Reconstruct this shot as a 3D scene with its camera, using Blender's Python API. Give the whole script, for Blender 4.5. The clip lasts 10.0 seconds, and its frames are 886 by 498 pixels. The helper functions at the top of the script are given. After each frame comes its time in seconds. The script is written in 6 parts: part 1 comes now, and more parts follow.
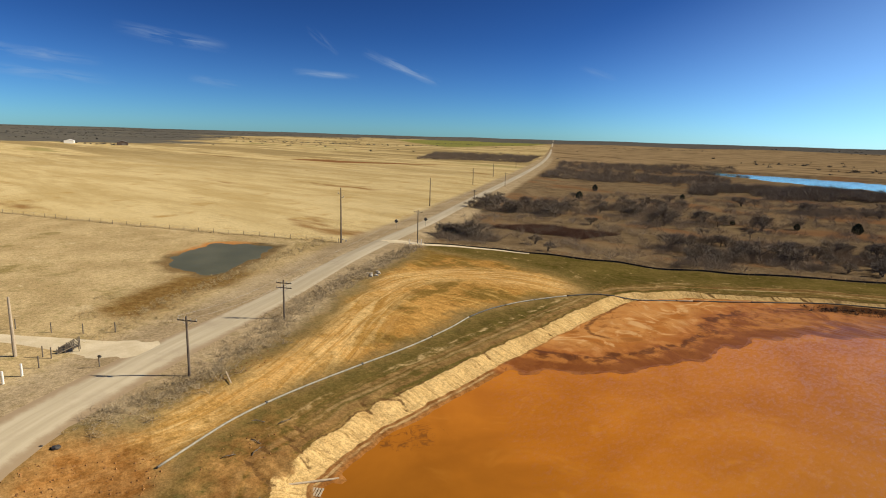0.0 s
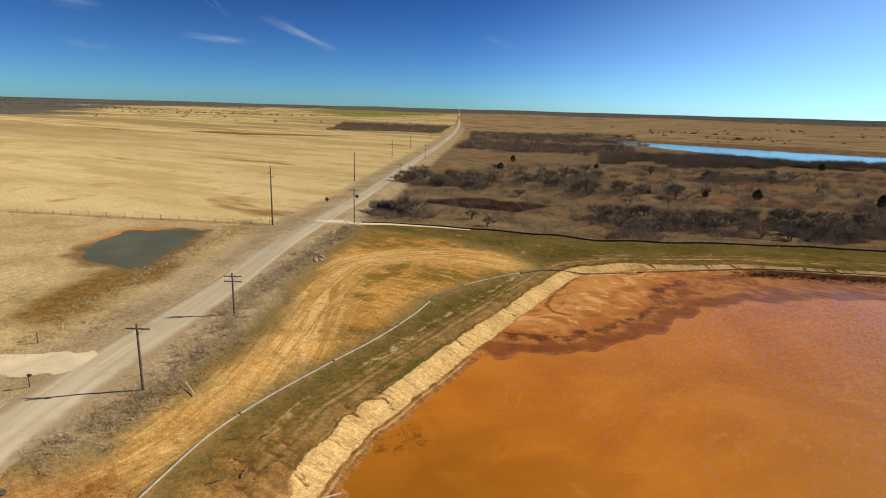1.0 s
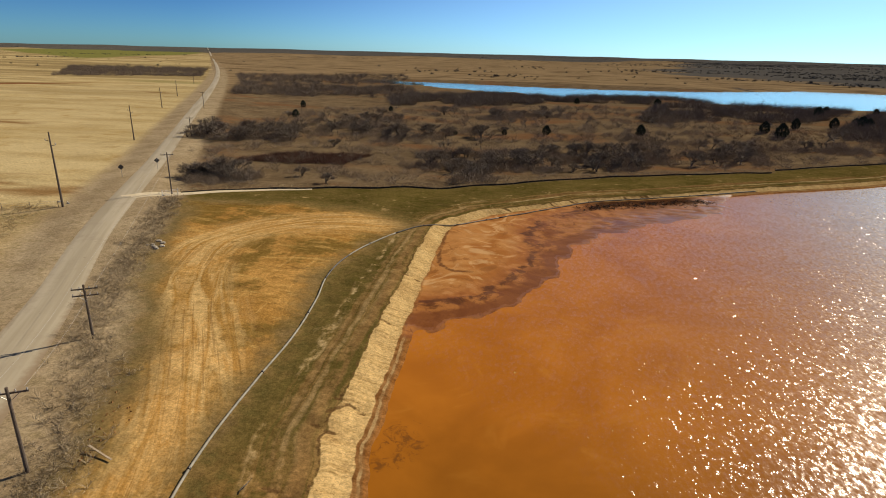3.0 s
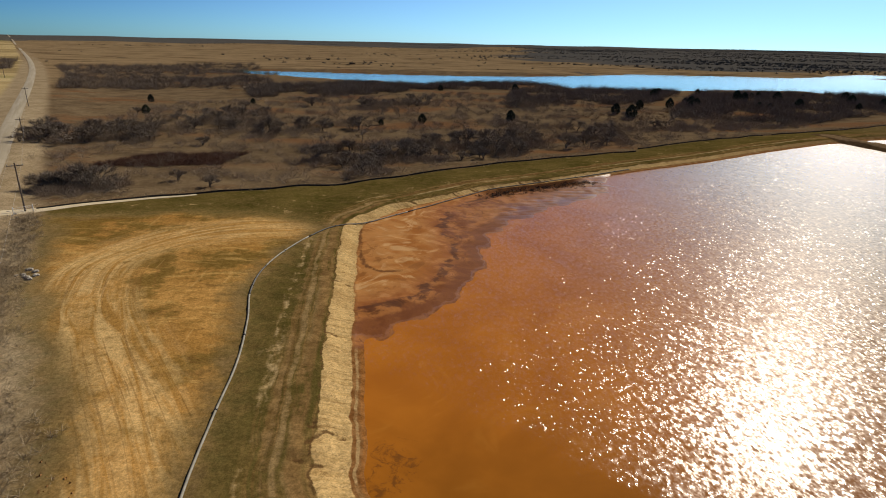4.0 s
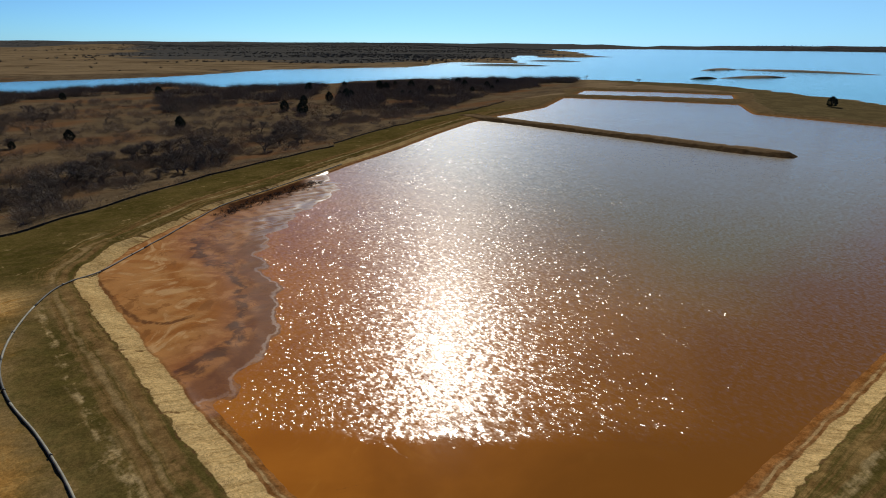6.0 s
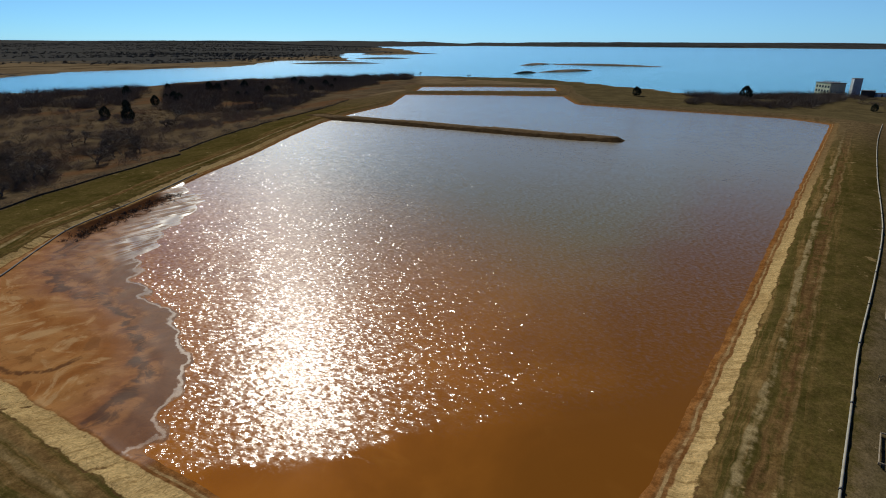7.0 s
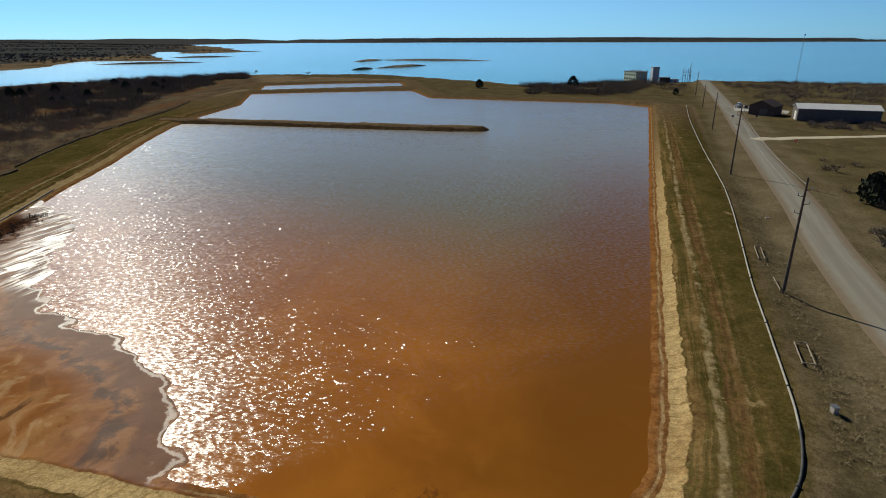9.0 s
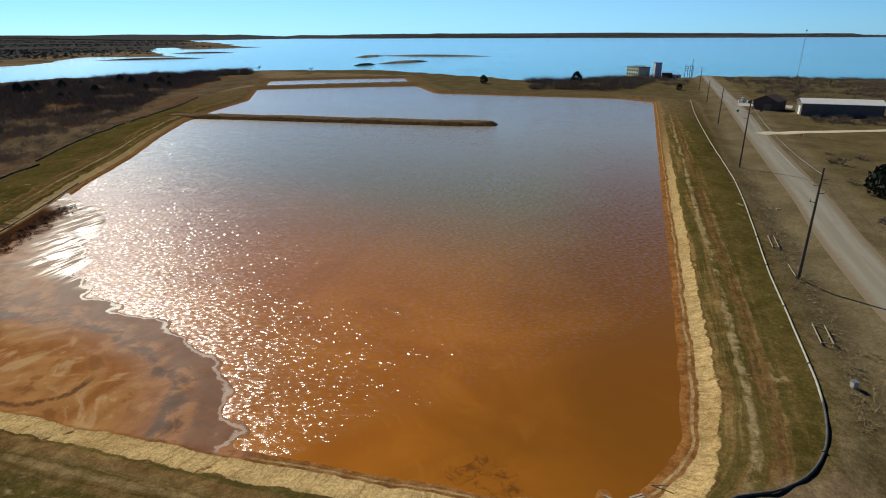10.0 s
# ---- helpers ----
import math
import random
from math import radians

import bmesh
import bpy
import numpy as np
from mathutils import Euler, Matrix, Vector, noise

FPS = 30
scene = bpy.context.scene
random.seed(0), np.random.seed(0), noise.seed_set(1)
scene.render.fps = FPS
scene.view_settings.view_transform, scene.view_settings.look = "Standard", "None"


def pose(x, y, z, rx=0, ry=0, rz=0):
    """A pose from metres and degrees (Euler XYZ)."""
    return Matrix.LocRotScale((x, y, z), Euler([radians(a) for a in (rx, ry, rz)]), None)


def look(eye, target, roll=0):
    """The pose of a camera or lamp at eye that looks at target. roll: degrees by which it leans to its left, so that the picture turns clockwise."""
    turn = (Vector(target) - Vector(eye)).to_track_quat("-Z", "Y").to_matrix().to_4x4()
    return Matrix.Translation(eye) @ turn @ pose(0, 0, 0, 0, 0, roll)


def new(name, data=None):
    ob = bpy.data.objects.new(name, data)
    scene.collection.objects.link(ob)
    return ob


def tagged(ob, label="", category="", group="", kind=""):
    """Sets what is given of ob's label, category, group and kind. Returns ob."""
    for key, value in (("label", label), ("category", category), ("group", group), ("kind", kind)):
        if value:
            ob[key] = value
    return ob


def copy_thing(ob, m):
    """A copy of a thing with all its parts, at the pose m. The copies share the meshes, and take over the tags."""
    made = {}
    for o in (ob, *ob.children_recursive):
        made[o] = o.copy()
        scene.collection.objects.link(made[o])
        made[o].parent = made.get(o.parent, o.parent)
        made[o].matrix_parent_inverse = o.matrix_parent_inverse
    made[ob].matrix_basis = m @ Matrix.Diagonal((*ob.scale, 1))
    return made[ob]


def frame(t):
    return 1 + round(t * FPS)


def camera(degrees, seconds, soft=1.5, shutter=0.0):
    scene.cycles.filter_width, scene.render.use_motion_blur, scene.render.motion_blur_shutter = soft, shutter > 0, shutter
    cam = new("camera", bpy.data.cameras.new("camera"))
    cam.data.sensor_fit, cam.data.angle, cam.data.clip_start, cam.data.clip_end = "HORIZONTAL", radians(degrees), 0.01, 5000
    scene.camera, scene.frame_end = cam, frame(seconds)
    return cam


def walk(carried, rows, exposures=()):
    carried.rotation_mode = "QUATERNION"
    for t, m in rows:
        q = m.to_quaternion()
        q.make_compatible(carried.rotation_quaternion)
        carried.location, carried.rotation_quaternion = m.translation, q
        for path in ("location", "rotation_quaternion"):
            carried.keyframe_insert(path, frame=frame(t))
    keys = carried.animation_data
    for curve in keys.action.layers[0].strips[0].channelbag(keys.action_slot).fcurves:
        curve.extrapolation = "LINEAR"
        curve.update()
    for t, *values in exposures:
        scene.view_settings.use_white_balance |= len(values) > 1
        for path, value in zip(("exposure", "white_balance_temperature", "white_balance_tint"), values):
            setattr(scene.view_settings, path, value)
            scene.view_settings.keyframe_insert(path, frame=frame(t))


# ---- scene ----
cam = camera(75.3, 10.0, soft=1.0)


def aerial(x, y, z, yaw, pitch, roll):
    return pose(x, y, z, 0, 0, yaw) @ pose(0, 0, 0, 90 + pitch) @ pose(0, 0, 0, 0, 0, roll)


ROWS = [
    (0.0, 0.0, 0.0, 30.0, 40.9, -11.12, 1.66),
    (0.5, -4.24, -0.94, 30.53, 36.69, -12.39, 1.72),
    (1.0, -8.62, -1.7, 30.96, 31.61, -13.81, 1.61),
    (1.5, -13.22, -2.27, 31.36, 26.56, -15.22, 1.55),
    (2.0, -17.87, -2.5, 31.71, 21.19, -16.63, 1.47),
    (2.5, -22.75, -2.24, 31.93, 15.0, -17.82, 1.46),
    (2.7, -24.71, -2.06, 31.99, 12.4, -18.29, 1.42),
    (3.8, -35.4, 0.03, 32.48, -2.49, -19.8, 1.32),
    (4.0, -37.28, 0.54, 32.57, -5.7, -19.8, 1.2),
    (4.5, -41.87, 1.96, 32.83, -14.2, -19.74, 0.93),
    (5.0, -46.29, 3.86, 33.18, -23.18, -19.74, 0.76),
    (5.5, -50.36, 6.32, 33.48, -31.8, -19.8, 0.51),
    (6.0, -54.13, 9.21, 33.62, -40.32, -19.84, 0.38),
    (6.2, -55.49, 10.42, 33.65, -43.45, -19.82, 0.36),
    (7.3, -62.19, 17.99, 33.89, -61.43, -20.09, 0.1),
    (7.5, -63.34, 19.43, 33.85, -64.23, -20.13, 0.05),
    (8.0, -65.96, 22.99, 33.74, -69.66, -20.24, -0.06),
    (8.5, -68.19, 25.88, 33.59, -72.19, -20.32, -0.22),
    (9.0, -69.85, 28.08, 33.62, -73.23, -20.32, -0.23),
    (9.5, -71.9, 29.73, 33.6, -73.27, -20.5, -0.23),
    (10.0, -74.28, 31.28, 33.67, -73.38, -20.7, -0.26),
]
walk(cam, [(r[0], aerial(*r[1:])) for r in ROWS], exposures=[(0.0, 0.23, 6900, 15), (2.5, 0.07, 7050, 17), (4.5, -0.38, 6450, 17), (6.0, -0.6, 6050, 13), (7.5, -0.78, 5850, 10), (8.5, -0.75, 5850, 9), (10.0, -0.38, 6000, 10)])

# ---- sun and sky ----
SUN_AZ, SUN_EL = 49.5, 34.2  # degrees: from +x towards +y, above the horizon
sun_way = Vector((math.cos(radians(SUN_EL)) * math.cos(radians(SUN_AZ)), math.cos(radians(SUN_EL)) * math.sin(radians(SUN_AZ)), math.sin(radians(SUN_EL))))
sun = new("sun", bpy.data.lights.new("sun", "SUN"))
sun.matrix_world = look((0, 0, 200), Vector((0, 0, 200)) - sun_way)
sun.data.energy, sun.data.angle, sun.data.color = 5.6, radians(0.55), (1.0, 0.92, 0.7)

WISPS = [(139, 7.6, 131.5, 4.8, 0.5, 1.0), (145.5, 5.5, 139.3, 5.2, 0.4, 0.7), (160, 8.1, 151, 7.2, 0.7, 0.6), (144.2, 9.5, 141.3, 7.2, 0.45, 0.45), (172, 5.9, 161, 5.2, 0.6, 0.5),
         (170, 4.3, 160, 3.8, 0.55, 0.4), (154.5, 4.4, 150, 3.9, 0.45, 0.35), (118.5, 6.6, 115, 5.5, 0.4, 0.2)]
world = bpy.data.worlds.new("sky")
scene.world = world
world.use_nodes = True
wt = world.node_tree
wbg = wt.nodes["Background"]
sky = wt.nodes.new("ShaderNodeTexSky")
sky.sky_type, sky.sun_disc = "NISHITA", False
sky.sun_elevation, sky.sun_rotation = radians(SUN_EL), radians(90 - SUN_AZ)
sky.altitude, sky.air_density, sky.dust_density, sky.ozone_density = 300, 0.6, 0.25, 2.0


def wnode(kind, *links, **props):
    n = wt.nodes.new(kind)
    for k, v in props.items():
        if k == "operation":
            n.operation = v
        elif k == "clamp":
            n.use_clamp = v
    for s, v in zip(n.inputs, links):
        if isinstance(v, bpy.types.NodeSocket):
            wt.links.new(v, s)
        elif v is not None:
            s.default_value = v
    return n.outputs[0]


# a clear, deep winter blue
deep = wnode("ShaderNodeGamma", sky.outputs[0], 1.8)
tint = wt.nodes.new("ShaderNodeMix")
tint.data_type, tint.blend_type = "RGBA", "MULTIPLY"
tint.inputs[0].default_value, tint.inputs[7].default_value = 1.0, (0.355, 0.70, 0.92, 1)
wt.links.new(deep, tint.inputs[6])

# thin cirrus wisps: bearing and height in degrees of both ends, width, strength
way = wt.nodes.new("ShaderNodeTexCoord").outputs["Generated"]
sep = wt.nodes.new("ShaderNodeSeparateXYZ")
wt.links.new(way, sep.inputs[0])
deg = 180 / math.pi
az = wnode("ShaderNodeMath", wnode("ShaderNodeMath", sep.outputs[1], sep.outputs[0], operation="ARCTAN2"), deg, operation="MULTIPLY")
el = wnode("ShaderNodeMath", wnode("ShaderNodeMath", sep.outputs[2], operation="ARCSINE"), deg, operation="MULTIPLY")
veil = 0.0
for a0, e0, a1, e1, width, strong in WISPS:
    ux, uy = a1 - a0, e1 - e0
    n2 = ux * ux + uy * uy
    n1 = math.sqrt(n2)
    da = wnode("ShaderNodeMath", az, -a0, operation="ADD")
    de = wnode("ShaderNodeMath", el, -e0, operation="ADD")
    run = wnode("ShaderNodeMath", wnode("ShaderNodeMath", da, ux / n2, operation="MULTIPLY"), wnode("ShaderNodeMath", de, uy / n2, operation="MULTIPLY"), operation="ADD")
    off = wnode("ShaderNodeMath", wnode("ShaderNodeMath", da, -uy / n1, operation="MULTIPLY"), wnode("ShaderNodeMath", de, ux / n1, operation="MULTIPLY"), operation="ADD")
    vec = wnode("ShaderNodeCombineXYZ", wnode("ShaderNodeMath", run, n1 * 0.35, operation="MULTIPLY"), wnode("ShaderNodeMath", off, 2.2, operation="MULTIPLY"), a0)
    ns = wt.nodes.new("ShaderNodeTexNoise")
    ns.inputs["Scale"].default_value, ns.inputs["Detail"].default_value, ns.inputs["Distortion"].default_value = 1.0, 5.0, 0.6
    wt.links.new(vec, ns.inputs["Vector"])
    mid_run = wnode("ShaderNodeMath", wnode("ShaderNodeMath", run, -0.5, operation="ADD"), operation="ABSOLUTE")
    ends = wnode("ShaderNodeMath", wnode("ShaderNodeMath", mid_run, -2.6, operation="MULTIPLY"), 1.35, operation="ADD", clamp=True)
    side = wnode("ShaderNodeMath", wnode("ShaderNodeMath", wnode("ShaderNodeMath", off, operation="ABSOLUTE"), -1 / width, operation="MULTIPLY"), 1.0, operation="ADD", clamp=True)
    fray = wnode("ShaderNodeMath", wnode("ShaderNodeMath", ns.outputs[0], -0.38, operation="ADD"), 2.4 * strong, operation="MULTIPLY", clamp=True)
    one = wnode("ShaderNodeMath", wnode("ShaderNodeMath", ends, side, operation="MULTIPLY"), fray, operation="MULTIPLY")
    veil = wnode("ShaderNodeMath", one, veil, operation="ADD", clamp=True)
# the air pales towards the horizon all round
haze = wt.nodes.new("ShaderNodeMix")
haze.data_type = "RGBA"
# and more so, and higher up, towards the sun and the lake south of it
turn = wnode("ShaderNodeMath", wnode("ShaderNodeMath", wnode("ShaderNodeMath", az, 18 - SUN_AZ, operation="ADD"), 1 / deg, operation="MULTIPLY"), operation="COSINE")
facing = wnode("ShaderNodeMath", wnode("ShaderNodeMath", turn, 0.0, operation="ADD", clamp=True), 1.15, operation="POWER")
glow = wnode("ShaderNodeMath", wnode("ShaderNodeMath", facing, 0.68, operation="MULTIPLY"), 0.03, operation="ADD", clamp=True)
reach_up = wnode("ShaderNodeMath", wnode("ShaderNodeMath", facing, 30.0, operation="MULTIPLY"), 9.0, operation="ADD")
low = wnode("ShaderNodeMath", 1.0, wnode("ShaderNodeMath", wnode("ShaderNodeMath", el, operation="ABSOLUTE"), reach_up, operation="DIVIDE"), operation="SUBTRACT", clamp=True)
wt.links.new(wnode("ShaderNodeMath", wnode("ShaderNodeMath", low, 1.3, operation="POWER"), glow, operation="MULTIPLY"), haze.inputs[0])
wt.links.new(tint.outputs[2], haze.inputs[6])
haze.inputs[7].default_value = (32, 58, 76, 1)
cloud = wt.nodes.new("ShaderNodeMix")
cloud.data_type = "RGBA"
wt.links.new(veil, cloud.inputs[0])
wt.links.new(haze.outputs[2], cloud.inputs[6])
cloud.inputs[7].default_value = (15, 21, 28, 1)
wt.links.new(cloud.outputs[2], wbg.inputs[0])
wbg.inputs[1].default_value = 0.02


# ---- materials ----
class Net:
    """A short way to wire a node material."""

    def __init__(self, name):
        self.mat = bpy.data.materials.new(name)
        self.mat.use_nodes = True
        self.t = self.mat.node_tree
        self.bsdf = self.t.nodes["Principled BSDF"]
        self.pos = self.t.nodes.new("ShaderNodeNewGeometry").outputs["Position"]

    def put(self, socket, value):
        if isinstance(value, bpy.types.NodeSocket):
            self.t.links.new(value, socket)
        elif value is not None:
            if isinstance(value, tuple) and len(value) == 3 and socket.type == "RGBA":
                value = (*value, 1)
            socket.default_value = value

    def set(self, **kw):
        for k, v in kw.items():
            self.put(self.bsdf.inputs[k.replace("_", " ")], v)
        return self.mat

    def math(self, op, a, b=None, c=None, clamp=False):
        n = self.t.nodes.new("ShaderNodeMath")
        n.operation, n.use_clamp = op, clamp
        for s, v in zip(n.inputs, (a, b, c)):
            self.put(s, v)
        return n.outputs[0]

    def attr(self, name):
        n = self.t.nodes.new("ShaderNodeAttribute")
        n.attribute_name = name
        return n.outputs["Fac"]

    def scaled(self, vec, sx, sy, sz, turn=0.0):
        n = self.t.nodes.new("ShaderNodeMapping")
        n.inputs["Scale"].default_value = (sx, sy, sz)
        n.inputs["Rotation"].default_value = (0, 0, radians(turn))
        self.put(n.inputs["Vector"], vec)
        return n.outputs[0]

    def xyz(self, x, y, z=0.0):
        n = self.t.nodes.new("ShaderNodeCombineXYZ")
        for s, v in zip(n.inputs, (x, y, z)):
            self.put(s, v)
        return n.outputs[0]

    def split(self, vec):
        n = self.t.nodes.new("ShaderNodeSeparateXYZ")
        self.put(n.inputs[0], vec)
        return n.outputs

    def noise(self, scale, detail=4.0, rough=0.55, vec=None, warp=0.0):
        n = self.t.nodes.new("ShaderNodeTexNoise")
        self.put(n.inputs["Vector"], vec if vec is not None else self.pos)
        n.inputs["Scale"].default_value, n.inputs["Detail"].default_value = scale, detail
        n.inputs["Roughness"].default_value, n.inputs["Distortion"].default_value = rough, warp
        return n.outputs[0]

    def step(self, v, lo, hi, to=(0.0, 1.0)):
        n = self.t.nodes.new("ShaderNodeMapRange")
        n.interpolation_type, n.clamp = "SMOOTHSTEP", True
        for s, x in zip(n.inputs, (v, lo, hi, *to)):
            self.put(s, x)
        return n.outputs[0]

    def mix(self, f, a, b, how="MIX"):
        n = self.t.nodes.new("ShaderNodeMix")
        n.data_type, n.blend_type = "RGBA", how
        for s, v in zip((n.inputs[0], n.inputs[6], n.inputs[7]), (f, a, b)):
            self.put(s, v)
        return n.outputs[2]

    def glossy_over(self, base, rough, normal, ior=1.33, calmer=None, fine=None, sheen=(1.0, 1.0, 1.0), murk=0.0):
        """A matt body under a rippled mirror skin. With fine, that share of the skin is single wave facets and the rest the many wavelets too small to tell apart."""
        t = self.t
        body, skin, mixer, fr = (t.nodes.new("ShaderNode" + k) for k in ("BsdfDiffuse", "BsdfGlossy", "MixShader", "Fresnel"))
        self.put(body.inputs["Color"], base)
        self.put(body.inputs["Roughness"], murk)
        self.put(skin.inputs["Roughness"], rough)
        self.put(skin.inputs["Normal"], normal)
        self.put(skin.inputs["Color"], sheen)
        self.put(fr.inputs["IOR"], ior)
        self.put(fr.inputs["Normal"], calmer if calmer is not None else normal)
        skins = skin.outputs[0]
        if fine is not None:
            share, wide_rough = fine
            ruffle, both = t.nodes.new("ShaderNodeBsdfGlossy"), t.nodes.new("ShaderNodeMixShader")
            self.put(ruffle.inputs["Roughness"], wide_rough)
            self.put(ruffle.inputs["Color"], sheen)
            self.put(ruffle.inputs["Normal"], calmer)
            for so, v in zip(both.inputs, (share, ruffle.outputs[0], skins)):
                self.put(so, v)
            skins = both.outputs[0]
        for so, v in zip(mixer.inputs, (fr.outputs[0], body.outputs[0], skins)):
            self.put(so, v)
        t.links.new(mixer.outputs[0], t.nodes["Material Output"].inputs["Surface"])
        t.nodes.remove(self.bsdf)
        return self.mat

    def bump(self, height, strength=0.5, distance=0.1, normal=None):
        n = self.t.nodes.new("ShaderNodeBump")
        n.inputs["Strength"].default_value = strength if not isinstance(strength, bpy.types.NodeSocket) else 1
        if isinstance(strength, bpy.types.NodeSocket):
            self.put(n.inputs["Strength"], strength)
        n.inputs["Distance"].default_value = distance
        self.put(n.inputs["Height"], height)
        self.put(n.inputs["Normal"], normal)
        return n.outputs[0]

    def ripple(self, *layers):
        """A skin normal tilted by layers of (waves per metre, tilt, stretch, turn)."""
        total = None
        for scale, tilt, stretch, turn in layers:
            n = self.t.nodes.new("ShaderNodeTexNoise")
            n.inputs["Scale"].default_value, n.inputs["Detail"].default_value, n.inputs["Distortion"].default_value = scale, 1.0, 0.3
            self.put(n.inputs["Vector"], self.scaled(self.pos, 1.0, stretch, 1.0, turn))
            v = self.vec("MULTIPLY", self.vec("SUBTRACT", n.outputs["Color"], (0.5, 0.5, 0.5)), self.xyz(tilt, tilt, 0.0))
            total = v if total is None else self.vec("ADD", total, v)
        return total

    def vec(self, op, a, b=None):
        n = self.t.nodes.new("ShaderNodeVectorMath")
        n.operation = op
        for s, v in zip(n.inputs, (a, b)):
            self.put(s, v)
        return n.outputs[0]

    def rand(self):
        return self.t.nodes.new("ShaderNodeObjectInfo").outputs["Random"]

    def island(self):
        return self.t.nodes.new("ShaderNodeNewGeometry").outputs["Random Per Island"]


def plain(name, a, b, rough=0.7, scale=3.0, metal=0.0, island=False):
    """Two tones mixed by a noise, with a fine relief."""
    g = Net(name)
    obj = g.t.nodes.new("ShaderNodeTexCoord").outputs["Object"]
    f = g.step(g.noise(scale, 5, 0.6, vec=obj), 0.3, 0.7)
    col = g.mix(f, a, b)
    if island:
        col = g.mix(g.math("MULTIPLY", g.island(), 0.5), col, tuple(c * 0.5 for c in a))
    return g.set(Base_Color=col, Roughness=rough, Metallic=metal, Normal=g.bump(g.noise(scale * 8, 3, vec=obj), 0.25, 0.02))


# ---- the plan: outlines in metres ----
WATER, CREST, LAKE, STOCK = -0.4, 0.9, -3.0, 1.25
BASIN = [(-37.5, 27), (-40.0, 38), (-40.6, 50), (-41.2, 65), (-41.7, 83), (-42, 100), (-41, 105), (-35, 113.5), (-14.4, 130), (4.6, 138.5), (31.6, 153.5),
         (58, 166), (90, 184), (122, 200), (152, 211), (199, 222), (256, 254), (283, 209), (305, 162), (262, 136), (260, 92), (258, 31), (245, 13.5),
         (223, 14.0), (129, 17.0), (67, 19.0), (21, 20.3), (-2, 21.0), (-19, 21.6), (-28, 22.3), (-33, 24)]
POND_EAST = [(277, 262), (317, 283), (349, 241), (369, 195), (333, 177), (306, 220)]
SPIT = [(136, 215), (140, 188), (143.5, 137), (147, 92), (149.5, 80.5)]
MUD = [(-46, 60), (-39, 62), (-33.5, 66), (-28, 72), (-24.5, 80), (-22, 88), (-19.5, 99), (-13, 108), (-2, 117), (8, 124), (16, 133), (20, 150), (-20, 150), (-50, 120)]
DRY = [(-48, 67), (-40.5, 69), (-34.5, 72.5), (-31, 79), (-28.3, 88), (-27, 95), (-28, 105), (-26.8, 114), (-21, 121), (-14.5, 126), (-12, 134), (-50, 134)]
GULLY = [(-42.6, 103.3), (-42.3, 96), (-42.0, 89.7), (-40.7, 83.4), (-38.1, 81.0), (-35.6, 81.2)]
RILLS = [[(-45, 29.2), (-43, 28.8), (-39.6, 28.1)], [(-46, 26.8), (-44.2, 26.4), (-40.7, 26.1)], [(-43.8, 24.3), (-40.8, 23.9), (-38.8, 24)], [(-45.6, 30.8), (-43.4, 30.4)], [(-44.6, 43.7), (-43, 43.0), (-41.4, 42.4)],
         [(-44.6, 41.0), (-43.6, 42.2)], [(-44.9, 39.0), (-43.0, 38.4)], [(-45.4, 76.6), (-42.8, 75.9)], [(-44.8, 61.0), (-43.4, 60.6)]]
LOT = [(-46, 9), (-54, 5), (-58, 12), (-57, 21), (-59, 31), (-64, 42), (-71, 54), (-79, 67), (-86, 80), (-93, 96), (-98, 106), (-73, 109), (-57, 107), (-49, 100),
       (-53, 90), (-55.5, 80), (-56, 72), (-54.5, 62), (-53.5, 52), (-53, 40), (-52, 30), (-48, 21), (-42, 14)]
STOCK_POND = [(-125, 52.5), (-132, 58.5), (-139, 71.5), (-133, 77), (-125.5, 80.5), (-119, 72), (-109, 58.5), (-108.5, 53.5), (-117, 51.5)]
SEEP = [(-109, 59), (-109, 51), (-105, 42), (-97, 31), (-91, 33), (-98, 47), (-102, 58)]
ROAD = [(452, -35), (407, -32.5), (326, -28), (249, -23.5), (159.5, -17), (96.7, -12.8), (61, -10.6), (36, -8.3), (8, -7), (-20, -6.8), (-40, -4.5), (-52, 1), (-60.5, 10),
        (-68, 22), (-73.5, 32), (-78, 41.5), (-86, 57), (-99, 79.5), (-116, 113), (-181, 239), (-400, 655), (-1125, 1903), (-2300, 3900)]
LAKE_EDGE = [(-230, 690), (-150, 640), (-108, 603), (-47, 550), (-23, 505), (16, 549), (60, 562), (92, 556), (126, 502), (191, 480), (270, 512), (335, 500), (350, 455), (412, 424), (452, 398),
             (486, 308), (495, 250), (437, 150), (385, 75), (423, 31), (485, -39), (488, -107), (468, -172), (500, -420), (800, -1100), (1900, -2300), (3600, -2300), (3950, -1400),
             (3700, -300), (3650, 965), (3500, 2100), (2600, 2250), (1900, 1500), (1330, 990), (1120, 1020), (1500, 1400), (1000, 1010), (764, 742), (730, 900), (570, 780), (488, 735),
             (411, 758), (290, 770), (154, 686), (59, 664), (-20, 672), (-117, 702), (-200, 712)]
ISLANDS = [(676, 706, 78, 6, -43), (1322, 1040, 82, 8, -47), (930, 820, 60, 5, -45), (830, 424, 48, 9, -3), (868, 330, 10, 92, 3), (665, 300, 52, 9, -22), (205, 760, 42, 4, -60), (-45, 535, 26, 4, -55), (590, 325, 20, 3, -20)]
